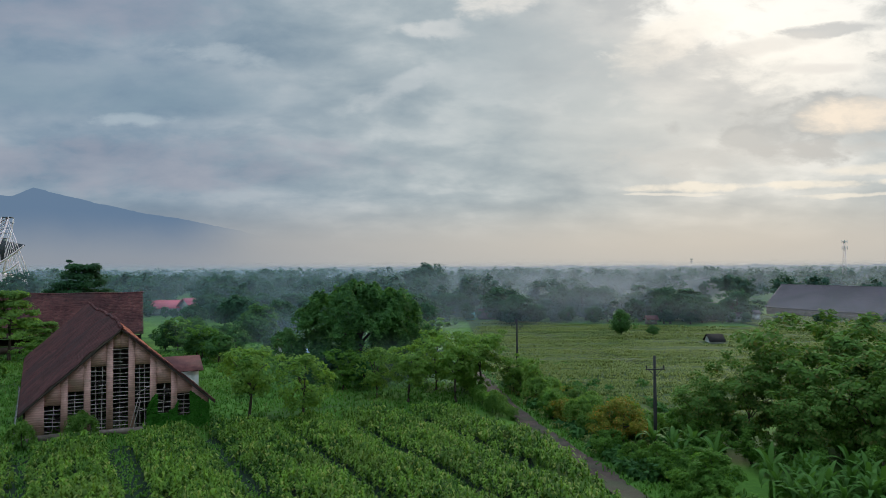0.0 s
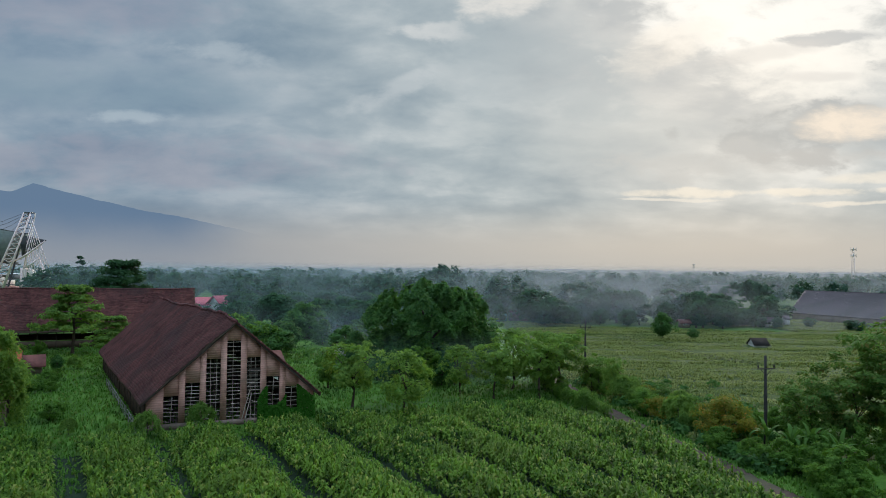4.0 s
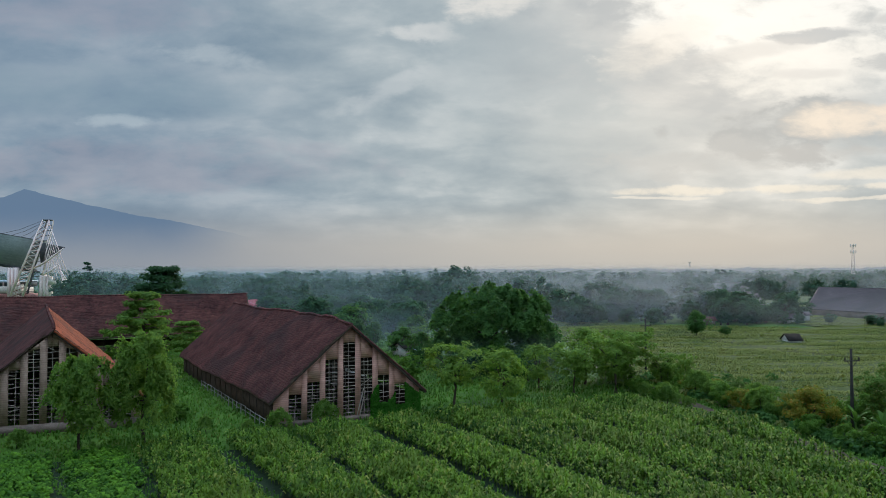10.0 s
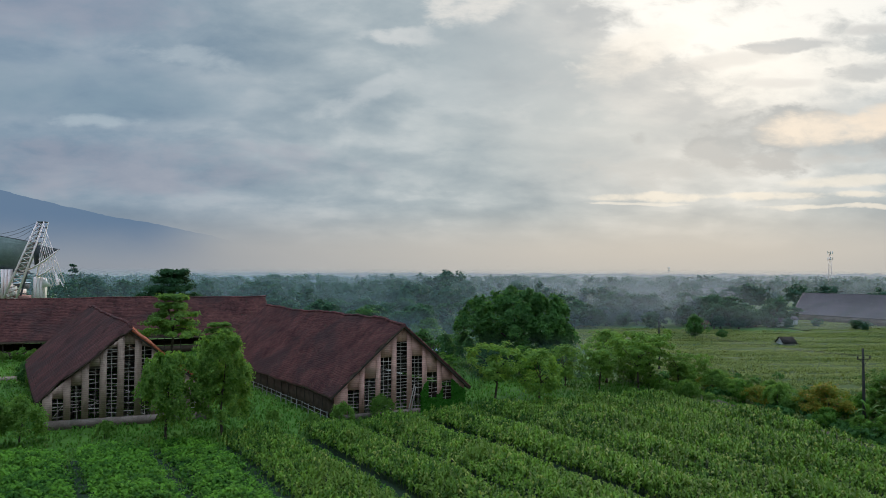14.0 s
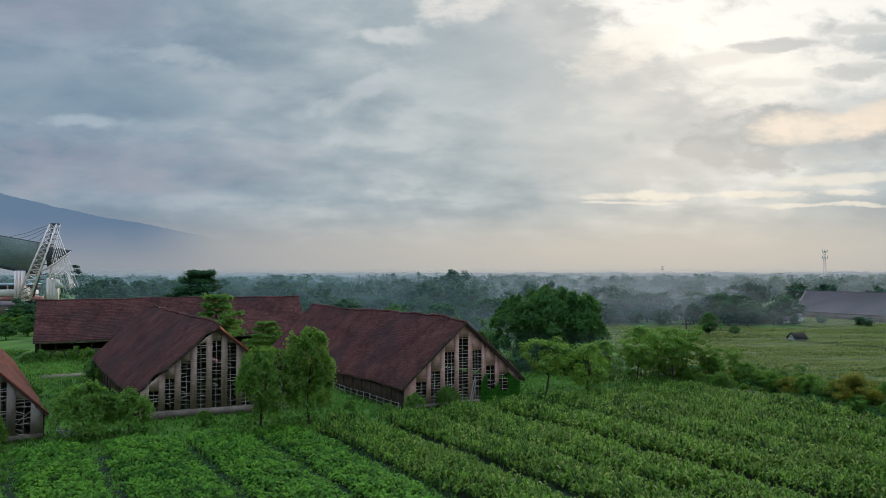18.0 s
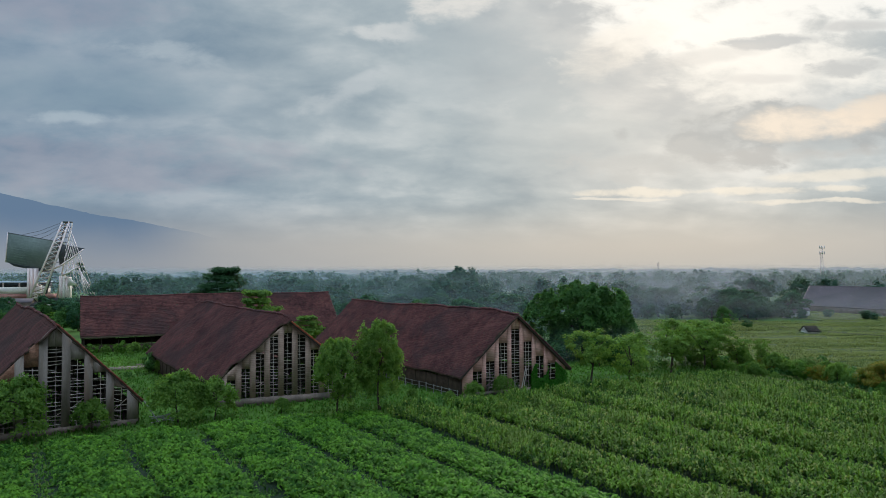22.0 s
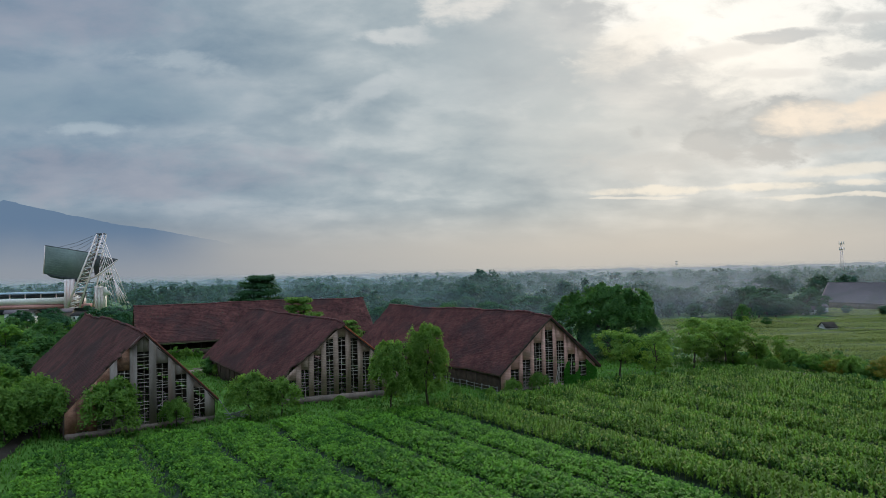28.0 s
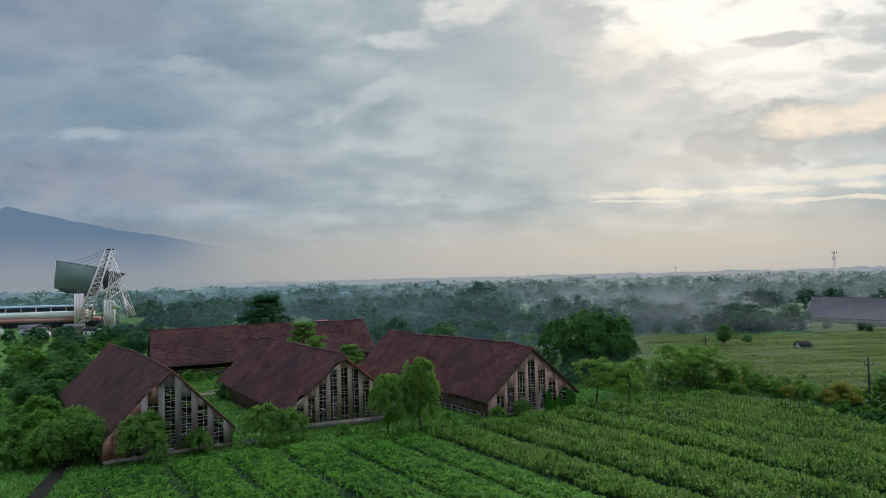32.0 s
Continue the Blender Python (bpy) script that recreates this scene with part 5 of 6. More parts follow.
# far woods to the horizon, their leaf colour tinted with distance haze
def crown_pack(rng, style, clumps, per, size):
    """A crown of unit height, as loose clumps of leaves on a shape of its own."""
    cs, rs = [], []
    for k in range(clumps):
        q, a = rng.uniform(), rng.uniform(0, 2 * math.pi)
        if style == "umbrella":
            z, reach = 0.62 + 0.30 * q, 0.46 * math.sqrt(rng.uniform(0.05, 1))
            z -= 0.5 * reach ** 2
        elif style == "tall":
            z, reach = 0.25 + 0.68 * q, 0.20 * (1.15 - 0.7 * q) * math.sqrt(rng.uniform())
        else:
            z, reach = 0.18 + 0.70 * q, 0.36 * math.sin(math.pi * (0.22 + 0.62 * q)) * math.sqrt(rng.uniform(0.1, 1))
        cs.append((reach * math.cos(a), reach * math.sin(a), z))
        rs.append(rng.uniform(0.07, 0.16))
    at, out = [], []
    for c, r in zip(cs, rs):
        d = rng.normal(size=(per, 3))
        d /= np.linalg.norm(d, axis=1)[:, None]
        p = np.array(c) + d * r * rng.uniform(0.5, 1.05, (per, 1)) * np.array([1, 1, 0.8])
        g = p - np.array([0, 0, 0.5])
        at.append(p)
        out.append(d * 0.9 + 1.6 * g / (np.linalg.norm(g, axis=1)[:, None] + 0.05))
    return flakes(rng, np.concatenate(at), size, np.concatenate(out))


def far_woods(seed, y0, y1, n, tall, leaf, name, label, clumps, per, size, extra=()):
    rng = np.random.default_rng(seed)
    forms = [crown_pack(rng, ("round", "umbrella", "round", "tall", "round")[k % 5], clumps, per, size) for k in range(12)]
    spots = list(extra)
    for _ in range(n):
        y = y0 + (y1 - y0) * rng.uniform() ** 1.2
        x = rng.uniform(-0.95, 0.85) * (y + 60)
        if 100 < x < 230 and y < 320 or (x < -190 and y < 420 and x > -330):
            continue
        if y < 330 and abs(x + 0.378 * y) < 10:
            continue
        if x < -55 - 0.405 * (y + 28) and y < 420:
            continue
        patch = noise.noise((x * 0.010, y * 0.010, seed))
        if patch < -0.22:
            continue
        spots.append((x, y, tall * rng.uniform(0.50, 0.95) * (1 + 0.35 * patch)))
    packs = []
    for k, (x, y, h) in enumerate(spots):
        v, q = forms[int(rng.integers(0, 12))]
        t, wd = rng.uniform(0, 6.283), h * rng.uniform(0.85, 1.35)
        c, s = math.cos(t) * wd, math.sin(t) * wd
        packs.append((np.stack([v[:, 0] * c - v[:, 1] * s + x, v[:, 0] * s + v[:, 1] * c + y, v[:, 2] * h], 1), q))
    ob = new(name, np_mesh(name, *join(*packs), leaf))
    return tagged(ob, label, "woods", kind="stuff")


mound = [(-9 + 7.5 * math.sin(k * 2.4) * (k % 3) / 1.3, 424 + 6 * math.cos(k * 2.4), 21.5 - 2.6 * (k % 3)) for k in range(9)]
far_woods(1, 250, 400, 620, 15.5, L_HAZE_FAR, "woods", "misty blue-green woods beyond the village", 26, 20, 0.085)
far_woods(3, 390, 640, 1150, 17.0, L_HAZE_FAR, "woods", "misty blue-green woods towards the horizon", 18, 12, 0.10, mound)
far_woods(2, 600, 1700, 2500, 19.0, L_HAZE_FAR, "far_woods", "hazy far woods along the horizon", 9, 7, 0.17)
r5 = np.random.default_rng(15)
cs, rs = [], []
for _ in range(900):
    x, y = r5.uniform(-250, -112), r5.uniform(60, 290)
    if x > -130 and 96 < y < 172 or noise.noise((x * 0.02, y * 0.02, 4)) < 0.02 or y < 95 - (x + 112) * 0.3 and y < 70:
        continue
    s = r5.uniform(0.5, 1.7)
    cs.append((x, y, s * 0.5))
    rs.append(s)
for _ in range(500):
    x, y = r5.uniform(-75, 5), r5.uniform(98, 240)
    if not free(x, y) or noise.noise((x * 0.03, y * 0.03, 8)) < -0.1:
        continue
    s = r5.uniform(0.6, 1.9)
    cs.append((x, y, s * 0.5))
    rs.append(s)
for _ in range(420):
    y = r5.uniform(58, 106)
    x = road_x(y) + 2.4 + abs(r5.normal()) * 6.0
    if noise.noise((x * 0.12, y * 0.12, 3)) < -0.15:
        continue
    s = r5.uniform(0.35, 0.95)
    cs.append((x, y, s * 0.6))
    rs.append(s)
scrub = new("scrub", np_mesh("scrub", *crown_leaves(r5, cs, rs, 60, 0.5, 0.8), L_MANGO))
tagged(scrub, "low green scrub and saplings beyond the barns", "scrub", kind="stuff")

# ---- poles, hut, houses, stadium, tower ----
def power_pole(x, y, h, turn):
    ob = thing("power_pole", "dark wooden power pole with a crossarm", "power pole", pose(x, y, 0, 0, 0, turn), "power poles")
    part("pole", tube([(0, 0, -0.3), (0.02, 0, h * 0.5), (0, 0, h)], [0.20, 0.17, 0.13], 10), M_POLE, ob, smooth=True)
    bar("crossarm", ob, (-0.95, -0.12, h - 1.25), (0.95, -0.12, h - 1.25), 0.10, 0.10, M_POLE)
    for s in (-0.85, 0.0, 0.85):
        part("insulator", tube([(s, -0.12, h - 1.2), (s, -0.12, h - 1.05), (s, -0.12, h - 0.86)], [0.03, 0.08, 0.05], 8), M_POLE, ob)
    for s in (-1, 1):
        bar("brace", ob, (s * 0.62, -0.14, h - 1.27), (0, -0.14, h - 1.95), 0.04, 0.04, M_POLE)
    return ob


POLES = ((19.9, 66.6, 9.1), (11.7, 111.9, 9.3))
for x, y, h in POLES:
    power_pole(x, y, h, 10)
wire = thing("power_line", "thin sagging wires between the poles", "wire")
order = sorted(POLES, key=lambda p: p[1])
for p, q in zip(order, order[1:]):
    for s in (-0.85, 0.0, 0.85):
        a, b = Vector((p[0] + s, p[1] - 0.1, p[2] - 0.85)), Vector((q[0] + s, q[1] - 0.1, q[2] - 0.85))
        pts = [a.lerp(b, f) - Vector((0, 0, 4 * 0.7 * f * (1 - f))) for f in np.linspace(0, 1, 9)]
        part("wire", tube(pts, [0.012] * 9, 4), M_WIRE, wire)


def house(name, x, y, turn, wd, dp, wall_h, roof_h, wall, roof, label, over=0.5, windows=True, group=""):
    ob = thing(name, label, "house", pose(x, y, 0, 0, 0, turn), group)
    part("wall", box(-wd / 2, wd / 2, -dp / 2, dp / 2, 0, wall_h), wall, ob)
    a, b, t = wd / 2 + over, dp / 2 + over, 0.12
    for s in (-1, 1):
        part("roof", (np.array([(-a, s * b, wall_h - 0.1), (a, s * b, wall_h - 0.1), (a, 0, wall_h + roof_h), (-a, 0, wall_h + roof_h),
              (-a, s * b, wall_h - 0.1 + t), (a, s * b, wall_h - 0.1 + t), (a, 0, wall_h + roof_h + t), (-a, 0, wall_h + roof_h + t)]), BOX_Q), roof, ob)
    for s in (-1, 1):
        part("gable", (np.array([(s * wd / 2 - 0.05, -dp / 2, wall_h), (s * wd / 2 - 0.05, dp / 2, wall_h), (s * wd / 2 - 0.05, 0.02, wall_h + roof_h), (s * wd / 2 - 0.05, -0.02, wall_h + roof_h),
                                 (s * wd / 2 + 0.05, -dp / 2, wall_h), (s * wd / 2 + 0.05, dp / 2, wall_h), (s * wd / 2 + 0.05, 0.02, wall_h + roof_h), (s * wd / 2 + 0.05, -0.02, wall_h + roof_h)]), BOX_Q), wall, ob)
    if windows:
        n = max(int(wd / 3), 1)
        for k in range(n):
            cx = -wd / 2 + wd * (k + 0.5) / n
            win = part("window", box(cx - 0.55, cx + 0.55, -dp / 2 - 0.05, -dp / 2 + 0.02, 0.9, min(2.1, wall_h - 0.2)), M_WHITE, ob)
            part("pane", box(cx - 0.45, cx + 0.45, -dp / 2 - 0.07, -dp / 2 - 0.055, 1.0, min(2.0, wall_h - 0.3)), M_GLASS, win)
    return ob


house("field_hut", 61.5, 160.2, 0, 3.0, 3.6, 0.7, 1.4, M_WHITE, M_HUT, "low dark-roofed hut standing in the open field", 0.35, False)
house("farm_house", 92.0, 222.0, 10, 4.6, 3.4, 2.0, 1.0, M_WHITE, M_TILE_GREY, "small white house at the wood's edge", group="white houses")
house("shed", 100.2, 226.0, 10, 1.7, 1.9, 2.3, 1.0, M_WHITE, M_TILE_GREY, "narrow whitewashed shed with a grey pointed roof", 0.3, False)
house("farm_house", 63.5, 215.5, 0, 2.8, 3, 1.5, 1.0, M_PLINTH, M_TILE, "small white house at the wood's edge", group="white houses")
house("shed", 9.0, 236.0, 0, 3.4, 3.4, 3.0, 0.6, M_TEAL, M_TILE_GREY, "teal-painted shed at the field's end", 0.2, False)
house("shed", 18.0, 240.0, 0, 12, 5, 3.2, 0.8, M_PLINTH, M_TILE, "long low brick shed at the field's end", 0.3, False)
house("farm_house", -105.0, 270.0, 12, 13, 8, 2.6, 2.8, M_WHITE, M_PINK, "house with a bright crimson roof among trees", 1.0)
house("farm_house", -95.5, 268.0, 60, 6, 6, 3.0, 3.2, M_WHITE, M_PINK, "house with a bright crimson roof among trees", 1.0)
house("farm_house", -37.8, 102.0, 28, 4, 6, 3.2, 1.6, M_WHITE, M_TILE, "small white-walled annex with a tile roof", 0.6)
house("farm_house", -55.5, 238.0, 20, 8, 6, 2.4, 1.4, M_WHITE, M_WHITE, "pale-roofed farm house half hidden by trees", group="hidden houses")
house("farm_house", -30.0, 138.0, 40, 4, 4, 1.8, 0.9, M_WHITE, M_HUT, "pale-roofed farm house half hidden by trees", group="hidden houses")
for x, y, wd, dp in ((-100.5, 106.5, 9.0, 3.6), (-95.0, 113.0, 12.0, 1.6)):
    slab = new("slab", np_mesh("slab", *box(-wd / 2, wd / 2, -dp / 2, dp / 2, -0.2, 0.22), M_PLINTH))
    slab.matrix_basis = pose(x, y, 0, 0, 0, 22)
    tagged(slab, "weathered concrete slab on the grass between barns", "slab", "slabs")
house("shed", -77.5, 110.0, 30, 5.0, 4.0, 1.3, 1.5, M_PLINTH, M_TILE, "old low shed with a collapsed maroon tile roof", 0.5, False)
house("shed", -26.9, 133.4, 30, 2.8, 2.4, 1.6, 0.5, M_PLINTH, M_BLUE, "small shed with a pale blue sheet roof", 0.4, False)
r4 = np.random.default_rng(14)
for k in range(14):
    house("farm_house", -300 + k * 9 + r4.uniform(-3, 3), 292 + r4.uniform(-8, 26), r4.uniform(-20, 20), r4.uniform(6, 10), 6, r4.uniform(2.6, 4), 1.6, (M_WHITE, M_PLINTH)[k % 2], (M_TILE_GREY, M_HUT, M_TILE_GREY)[k % 3], "whitewashed house of the village by the stadium", group="village houses")
for k in range(6):
    y = 430 + r4.uniform(0, 260)
    house("farm_house", r4.uniform(-0.2, 0.6) * y, y, r4.uniform(-60, 60), r4.uniform(8, 12), 7, r4.uniform(4, 6), 2.6, M_WHITE, (M_TILE_GREY, M_WHITE, M_TILE)[k % 3], "pale house roof showing above far woods", group="far houses")


def stadium():
    """Corner of a stadium: hung roof panel, raking lattice mast and stand."""
    ob = thing("stadium", "unfinished stadium with white lattice mast and grey-green panel", "stadium", pose(0, 375, 0))

    def rod(name, a, b, r, mt, parent=None, sides=5):
        return part(name, tube([a, b], [r, r], sides), mt, parent or ob)

    pts = [(-263.4, 0, 39.2), (-236.8, 6, 34.0), (-243.6, 6, 18.7), (-264.2, 0, 23.0)]
    v = np.array(pts + [(x + 0.5, y + 2.0, z) for x, y, z in pts])
    panel = part("roof_panel", (v, BOX_Q), M_BOARD, ob, "large ribbed grey-green panel")
    for k in range(1, 12):
        f = k / 12
        a, b = Vector(pts[0]).lerp(Vector(pts[3]), f), Vector(pts[1]).lerp(Vector(pts[2]), f)
        bar("rib", panel, a + Vector((0, -0.06, 0)), b + Vector((0, -0.06, 0)), 0.16, 0.08, M_BOARD)
    rod("frame", pts[0], pts[3], 0.28, M_STEEL, panel)
    rod("frame", pts[0], pts[1], 0.20, M_DARK, panel)
    under = [(-262.6, 0, 22.7), (-243.8, 5, 18.6), (-244.6, 6, 17.3), (-260.5, 1, 20.9)]
    part("truss_box", (np.array(under + [(x, y + 7, z) for x, y, z in under]), BOX_Q), M_DARK, ob)
    for x in (-252.4, -250.6, -248.8):
        part("pier", box(x - 0.5, x + 0.5, 0, 3, 0, 19.6), M_STEEL, ob)
    part("stand_box", box(-254.0, -247.6, 2, 6, 5.0, 10.4), M_CREAM, ob)
    # raking mast: two broad legs with a dark ladder between, cream diagonals
    top_l, top_r = Vector((-234.4, 0, 45.3)), Vector((-230.9, 0, 45.3))
    foot_l, foot_r = Vector((-249.3, -4, 3.6)), Vector((-242.6, -4, 3.6))
    mast = part("mast", tube([top_l, foot_l], [0.42, 0.62], 6), M_STEEL, ob, "white lattice mast")
    part("leg", tube([top_r, foot_r], [0.42, 0.62], 6), M_STEEL, mast)
    part("leg", tube([top_l + Vector((-0.5, 5, 0)), (-246.5, 7, 3.6)], [0.35, 0.5], 6), M_DARK, mast)
    part("leg", tube([top_r + Vector((-0.5, 5, 0)), (-240.0, 7, 3.6)], [0.35, 0.5], 6), M_CREAM, mast)
    part("cap", box(-234.8, -230.5, -0.3, 3.3, 44.9, 45.5), M_DARK, mast)
    for k in range(15):
        f, g = k / 15, (k + 1) / 15
        a, b = top_l.lerp(foot_l, f), top_r.lerp(foot_r, f)
        c, d = top_l.lerp(foot_l, g), top_r.lerp(foot_r, g)
        rod("strut", a, d, 0.17, M_CREAM, mast)
        rod("strut", b, c, 0.17, M_RUST, mast)
        rod("strut", c, d, 0.20, M_STEEL, mast)
        rod("strut", c + Vector((0, 4 + 6 * g, 0)), d + Vector((0, 4 + 6 * g, 0)), 0.22, M_DARK, mast)
    # curved chords to the tip, with the dark roof corner behind
    tip = Vector((-223.6, 1, 30.1))
    arc = [(-243.0, 0, 18.7), (-239.0, 0, 19.3), (-235.0, 0, 21.2), (-231.0, 0, 23.8), (-227.0, 0.5, 27.1), tuple(tip)]
    part("tip_chord", tube(arc, [0.35, 0.5, 0.55, 0.55, 0.5, 0.3], 6), M_STEEL, mast, "curved white beam")
    part("second_chord", tube([(-234.2, 0, 15.4), (-230.0, 0, 17.6), (-225.6, 0, 21.0)], [0.5, 0.5, 0.3], 6), M_STEEL, mast)
    roof = [(-239.5, 5, 33.6), (-224.0, 3, 30.6), (-229.5, 3, 25.6), (-238.0, 5, 21.5)]
    part("tip_panel", (np.array(roof + [(x, y + 0.5, z) for x, y, z in roof]), BOX_Q), M_DARK, ob, "dark underside of the roof corner")
    # members that fan out from the mast to the ground
    for k in range(9):
        f = k / 8
        a = top_r.lerp(Vector((-233.6, 1, 26.0)), 0.10 + 0.9 * f)
        b = Vector((-217.6 - 15.0 * f, 2, 5.0 + 1.5 * f))
        rod("raker", a, b, 0.15 if k else 0.20, M_CREAM if k % 2 else M_STEEL, mast)
        if k:
            for h in (0.25, 0.45, 0.62, 0.8):
                rod("strut", a.lerp(b, h), pa.lerp(pb, h + (0.1 if k % 2 else -0.05)), 0.12, M_STEEL if k % 2 else M_CREAM, mast)
        pa, pb = a, b
    for k in range(4):
        rod("raker", Vector((-226.2 + 0.4 * k, 1, 20.0 - 1.2 * k)), Vector((-217.8 - 1.5 * k, 1, 5.5)), 0.24, M_STEEL, mast)
    for k in range(3):
        part("stair_tower", box(-236.4 + 1.6 * k, -235.2 + 1.6 * k, 1 + 0.3 * k, 6, 0, 15.6 - 0.4 * k), M_STEEL if k != 1 else M_CREAM, ob)
    part("stair_wall", box(-236.2, -231.9, 3, 6.5, 0, 14.6), M_CREAM, ob)
    gus = [(-231.8, 1, 15.2), (-226.6, 1, 10.6), (-228.6, 1, 10.2), (-231.8, 1, 9.8)]
    part("gusset", (np.array(gus + [(x, y + 0.6, z) for x, y, z in gus]), BOX_Q), M_CREAM, ob)
    for k in range(4):
        a, b = top_l + Vector((0.2 - 0.5 * k, 0, -0.3 - 1.4 * k)), Vector((-256.5 + 5.0 * k, 0.5, 37.9 - 0.95 * k))
        mid = a.lerp(b, 0.55) - Vector((0, 0, 0.9 - 0.15 * k))
        part("cable", tube([a, mid, b], [0.10, 0.10, 0.10], 4), M_DARK, ob)
    part("stand", (np.array([(-335, 6, 5.3), (-247.8, 6, 5.6), (-247.8, 16, 5.6), (-335, 16, 5.3), (-335, 6, 8.2), (-247.8, 6, 9.3), (-247.8, 16, 9.3), (-335, 16, 8.2)], float), BOX_Q), M_CREAM, ob, "cream stand with red base")
    part("stand_base", box(-335, -243, 5.5, 16.5, 3.1, 5.25), M_RED, ob)
    part("stand_roof", box(-335, -254, 18, 32, 11.4, 12.4), M_BLUE, ob)
    # dark solid stands in for the shade below the stand roof
    part("stand_shade", box(-334, -254, 22, 31, 9.0, 11.3), M_DARK, ob)
    part("wall", box(-330, -232, 10, 14, 0, 3.05), M_DARK, ob)
    for x in range(-330, -254, 9):
        bar("column", ob, (x, 20, 4), (x, 20, 11.4), 0.6, 0.6, M_STEEL)
    return ob


stadium()


def cell_tower(x, y, h):
    ob = thing("cell_tower", "slender lattice telephone mast with aerials", "mast", pose(x, y, 0))
    legs = [(math.cos(a), math.sin(a)) for a in (0.5, 2.6, 4.7)]
    for cx, cy in legs:
        part("leg", tube([(cx * 2.4, cy * 2.4, 0), (cx * 0.8, cy * 0.8, h)], [0.22, 0.16], 5), M_STEEL, ob)
    for k in range(16):
        z0, z1 = h * k / 16, h * (k + 1) / 16
        for i in range(3):
            r0, r1 = 2.4 - 1.6 * k / 16, 2.4 - 1.6 * (k + 1) / 16
            p, q = legs[i], legs[(i + 1 + k % 2) % 3]
            part("brace", tube([(p[0] * r0, p[1] * r0, z0), (q[0] * r1, q[1] * r1, z1)], [0.1, 0.1], 4), M_STEEL, ob)
    for z in (h - 0.6, h - 6.0):
        part("platform", tube([(0, 0, z), (0, 0, z + 0.3)], [2.0, 2.0], 9), M_STEEL, ob)
        for k in range(6):
            a = k * 1.047
            bar("aerial", ob, (2.2 * math.cos(a), 2.2 * math.sin(a), z - 1.2), (2.2 * math.cos(a), 2.2 * math.sin(a), z + 1.6), 0.45, 0.3, M_WHITE)
    return ob


cell_tower(342.5, 600.0, 38.5)
cell_tower(521.0, 1475.0, 33.0)

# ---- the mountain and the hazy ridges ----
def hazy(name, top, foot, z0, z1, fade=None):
    """Aerial distance: a glowing backdrop, haze painted into its colour and fade."""
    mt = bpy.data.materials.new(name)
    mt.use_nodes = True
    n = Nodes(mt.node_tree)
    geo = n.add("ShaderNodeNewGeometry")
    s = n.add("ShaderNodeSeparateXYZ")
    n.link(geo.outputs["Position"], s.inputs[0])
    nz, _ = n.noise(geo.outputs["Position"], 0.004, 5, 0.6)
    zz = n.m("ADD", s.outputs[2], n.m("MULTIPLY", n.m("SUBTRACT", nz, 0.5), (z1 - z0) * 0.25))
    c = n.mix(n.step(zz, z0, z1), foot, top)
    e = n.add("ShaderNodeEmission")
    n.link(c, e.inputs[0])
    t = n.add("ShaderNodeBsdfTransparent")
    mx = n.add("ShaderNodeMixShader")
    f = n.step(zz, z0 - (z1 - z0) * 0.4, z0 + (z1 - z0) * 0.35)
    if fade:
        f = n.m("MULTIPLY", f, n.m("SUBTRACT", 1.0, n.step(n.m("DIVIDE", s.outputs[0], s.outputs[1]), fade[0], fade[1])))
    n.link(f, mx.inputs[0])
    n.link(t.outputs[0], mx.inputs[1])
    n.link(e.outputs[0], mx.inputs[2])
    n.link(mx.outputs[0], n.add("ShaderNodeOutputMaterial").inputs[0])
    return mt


def ridge_line(name, label, dist, a0, a1, height, mt, depth, n=120):
    vs, qs = [], []
    for i in range(n + 1):
        a = radians(a0 + (a1 - a0) * i / n)
        x, y = dist * math.sin(a), dist * math.cos(a)
        h = height(math.degrees(a))
        vs += [(x, y, -5), (x * 1.0, y * 1.0, h * 0.55), (x * (1 + depth), y * (1 + depth), h)]
    for i in range(n):
        for k in range(2):
            qs.append((i * 3 + k, i * 3 + k + 3, i * 3 + k + 4, i * 3 + k + 1))
    ob = new(name, np_mesh(name, np.array(vs), np.array(qs), mt, True))
    return tagged(ob, label, "backdrop", kind="structure")


def mountain_height(a):
    # peak near the edge of the view, a long shoulder falling to the right
    base = np.interp(a, [-62.7, -50.7, -42.7, -36.7, -32.9, -31.5, -30.9, -30.2, -29.6, -29.1, -27.5, -23.5, -20, -15.9, -12, -10], [250, 340, 400, 422, 418, 412, 432, 460, 454, 440, 414, 346, 306, 243, 150, 90])
    return float(base + 6 * noise.noise((a * 0.9, 3.1, 0)) + 3 * noise.noise((a * 3.1, 1.1, 0)))


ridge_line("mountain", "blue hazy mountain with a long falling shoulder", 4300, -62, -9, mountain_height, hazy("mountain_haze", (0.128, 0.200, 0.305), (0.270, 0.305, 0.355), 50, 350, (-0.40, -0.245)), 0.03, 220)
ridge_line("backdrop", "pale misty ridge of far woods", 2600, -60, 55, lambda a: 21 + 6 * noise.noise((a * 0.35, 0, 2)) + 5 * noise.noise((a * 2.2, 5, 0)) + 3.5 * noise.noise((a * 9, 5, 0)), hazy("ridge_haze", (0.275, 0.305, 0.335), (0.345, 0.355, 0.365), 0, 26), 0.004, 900)


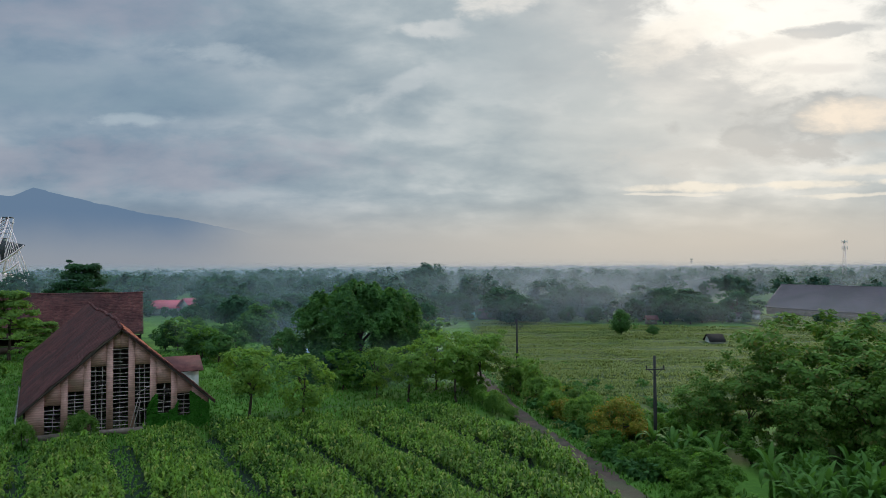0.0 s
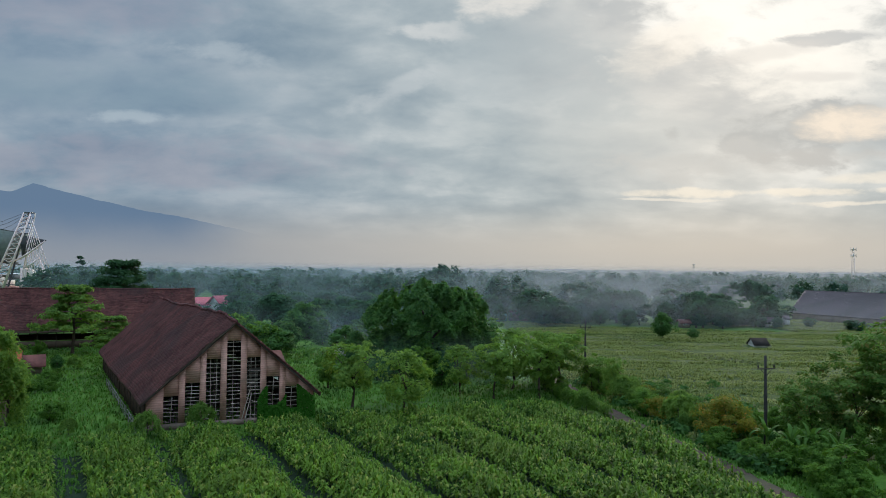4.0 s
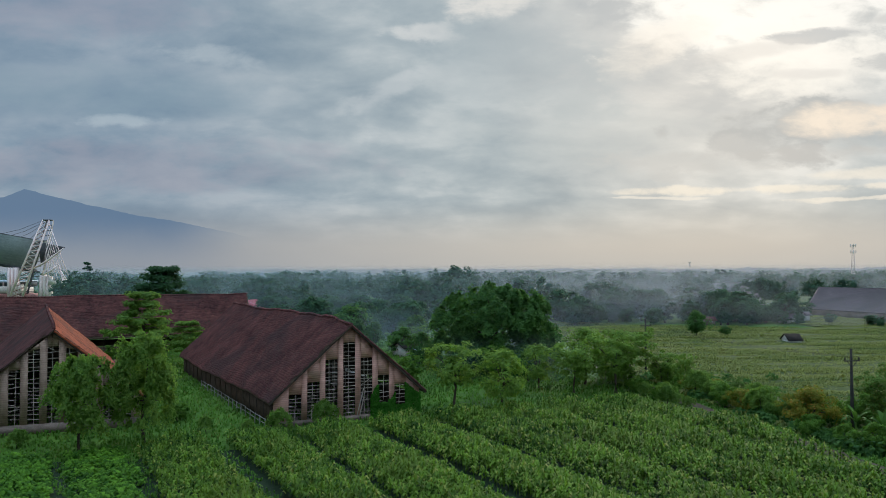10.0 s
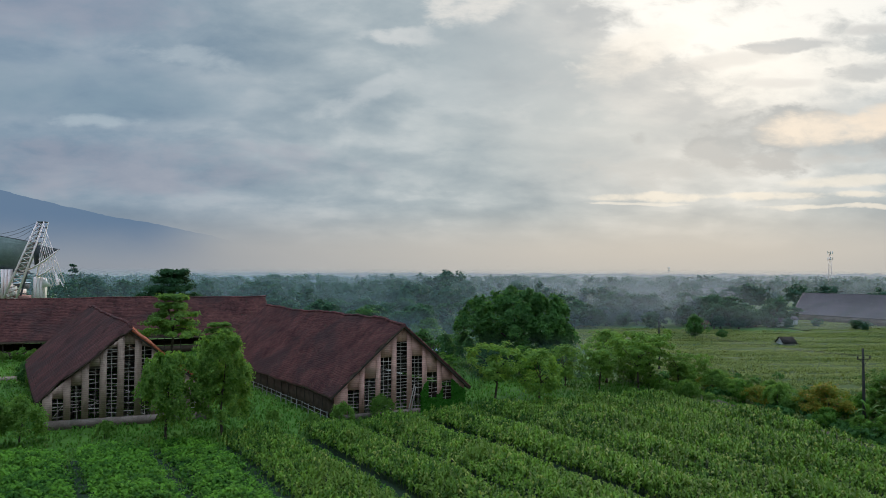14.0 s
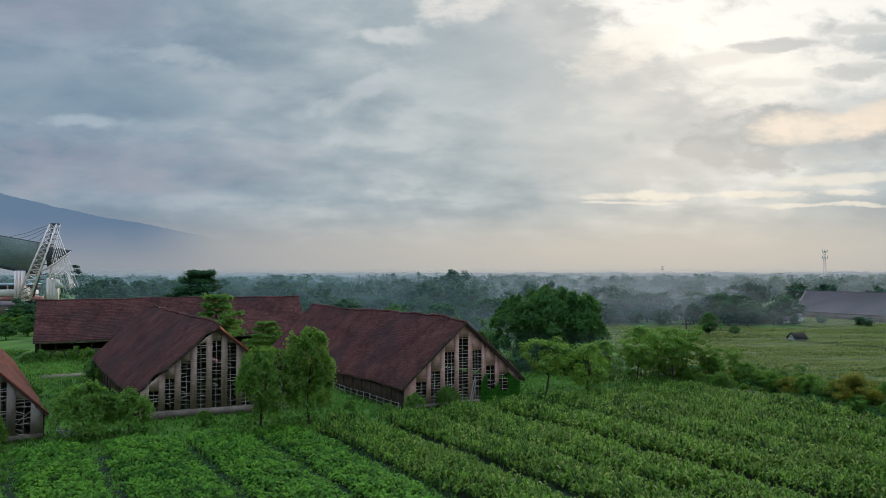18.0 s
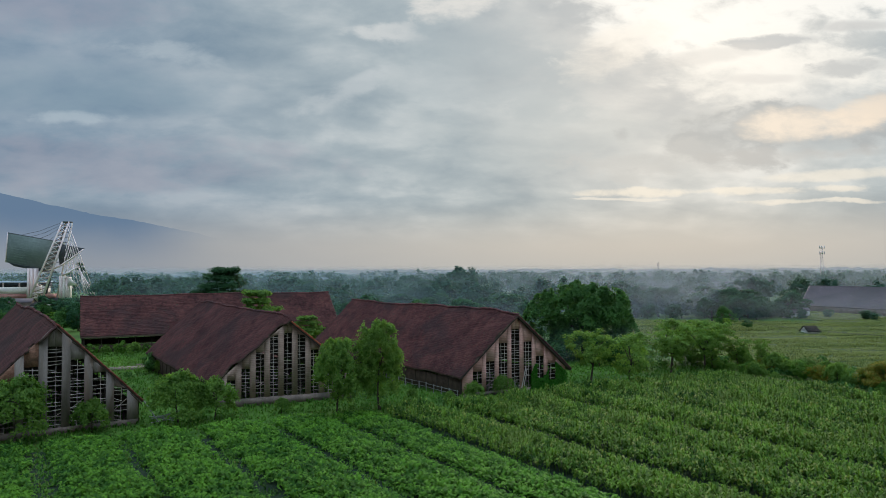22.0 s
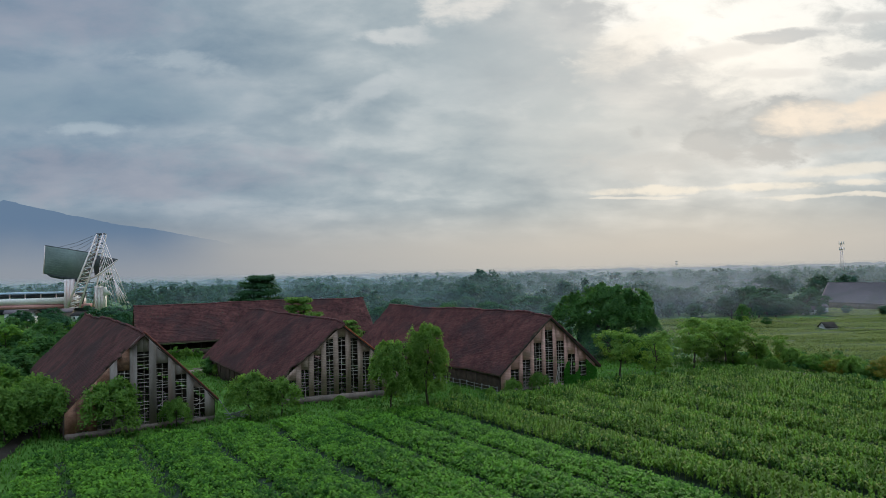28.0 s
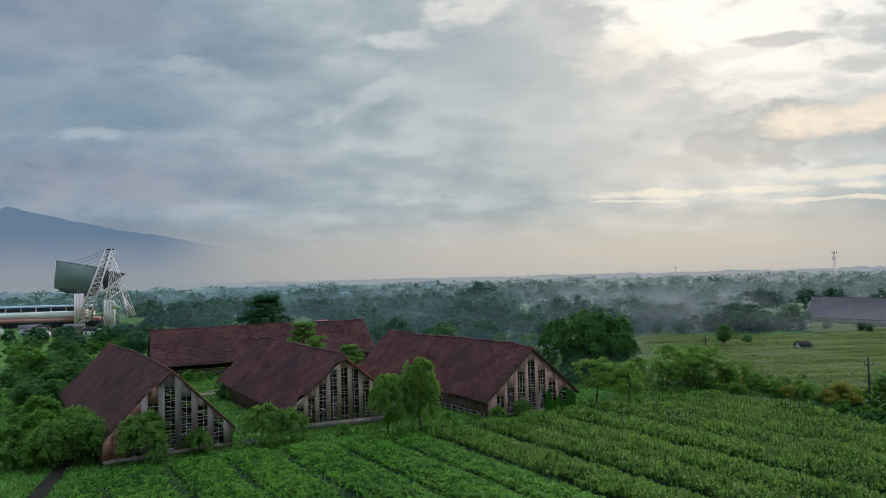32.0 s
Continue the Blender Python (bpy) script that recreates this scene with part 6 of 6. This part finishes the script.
# ---- morning mist ----
def mist_veil(name, label, v, q, thick, z0, z1, sides, span=None):
    """A thin veil of mist, torn by noise, thinning upwards and before the roofs."""
    mt = bpy.data.materials.new("mist")
    mt.use_nodes = True
    n = Nodes(mt.node_tree)
    geo = n.add("ShaderNodeNewGeometry")
    s = n.add("ShaderNodeSeparateXYZ")
    n.link(geo.outputs["Position"], s.inputs[0])
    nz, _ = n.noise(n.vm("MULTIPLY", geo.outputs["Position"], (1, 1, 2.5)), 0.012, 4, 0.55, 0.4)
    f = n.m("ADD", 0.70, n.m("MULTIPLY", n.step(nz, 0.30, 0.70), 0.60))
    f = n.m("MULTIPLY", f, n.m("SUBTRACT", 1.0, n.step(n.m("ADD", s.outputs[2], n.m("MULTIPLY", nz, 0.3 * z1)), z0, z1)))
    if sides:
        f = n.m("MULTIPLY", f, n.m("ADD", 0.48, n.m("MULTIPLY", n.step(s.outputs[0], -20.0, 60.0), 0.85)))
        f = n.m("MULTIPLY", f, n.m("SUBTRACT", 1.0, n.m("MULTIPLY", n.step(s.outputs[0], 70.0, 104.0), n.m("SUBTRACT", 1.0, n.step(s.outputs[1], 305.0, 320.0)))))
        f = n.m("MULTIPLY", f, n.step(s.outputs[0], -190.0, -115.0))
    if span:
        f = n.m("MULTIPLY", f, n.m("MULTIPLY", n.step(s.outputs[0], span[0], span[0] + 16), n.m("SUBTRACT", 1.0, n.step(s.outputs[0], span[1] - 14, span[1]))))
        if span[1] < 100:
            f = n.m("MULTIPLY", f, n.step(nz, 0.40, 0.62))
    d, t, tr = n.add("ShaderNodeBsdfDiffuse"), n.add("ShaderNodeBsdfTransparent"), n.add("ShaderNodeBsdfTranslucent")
    # sun's warmth painted into the tint by bearing: bluer left, warmer right
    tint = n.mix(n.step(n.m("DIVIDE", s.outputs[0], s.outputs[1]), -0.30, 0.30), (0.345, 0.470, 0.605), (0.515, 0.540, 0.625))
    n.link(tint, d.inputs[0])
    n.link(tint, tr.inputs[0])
    half = n.add("ShaderNodeMixShader")
    half.inputs[0].default_value = 0.6
    n.link(d.outputs[0], half.inputs[1])
    n.link(tr.outputs[0], half.inputs[2])
    mx = n.add("ShaderNodeMixShader")
    n.link(n.m("MULTIPLY", f, thick), mx.inputs[0])
    n.link(t.outputs[0], mx.inputs[1])
    n.link(half.outputs[0], mx.inputs[2])
    n.link(mx.outputs[0], n.add("ShaderNodeOutputMaterial").inputs[0])
    return tagged(new(name, np_mesh(name, v, q, mt)), label, "mist", kind="stuff")


# upright sheets stand in for depth haze between the rows of woods
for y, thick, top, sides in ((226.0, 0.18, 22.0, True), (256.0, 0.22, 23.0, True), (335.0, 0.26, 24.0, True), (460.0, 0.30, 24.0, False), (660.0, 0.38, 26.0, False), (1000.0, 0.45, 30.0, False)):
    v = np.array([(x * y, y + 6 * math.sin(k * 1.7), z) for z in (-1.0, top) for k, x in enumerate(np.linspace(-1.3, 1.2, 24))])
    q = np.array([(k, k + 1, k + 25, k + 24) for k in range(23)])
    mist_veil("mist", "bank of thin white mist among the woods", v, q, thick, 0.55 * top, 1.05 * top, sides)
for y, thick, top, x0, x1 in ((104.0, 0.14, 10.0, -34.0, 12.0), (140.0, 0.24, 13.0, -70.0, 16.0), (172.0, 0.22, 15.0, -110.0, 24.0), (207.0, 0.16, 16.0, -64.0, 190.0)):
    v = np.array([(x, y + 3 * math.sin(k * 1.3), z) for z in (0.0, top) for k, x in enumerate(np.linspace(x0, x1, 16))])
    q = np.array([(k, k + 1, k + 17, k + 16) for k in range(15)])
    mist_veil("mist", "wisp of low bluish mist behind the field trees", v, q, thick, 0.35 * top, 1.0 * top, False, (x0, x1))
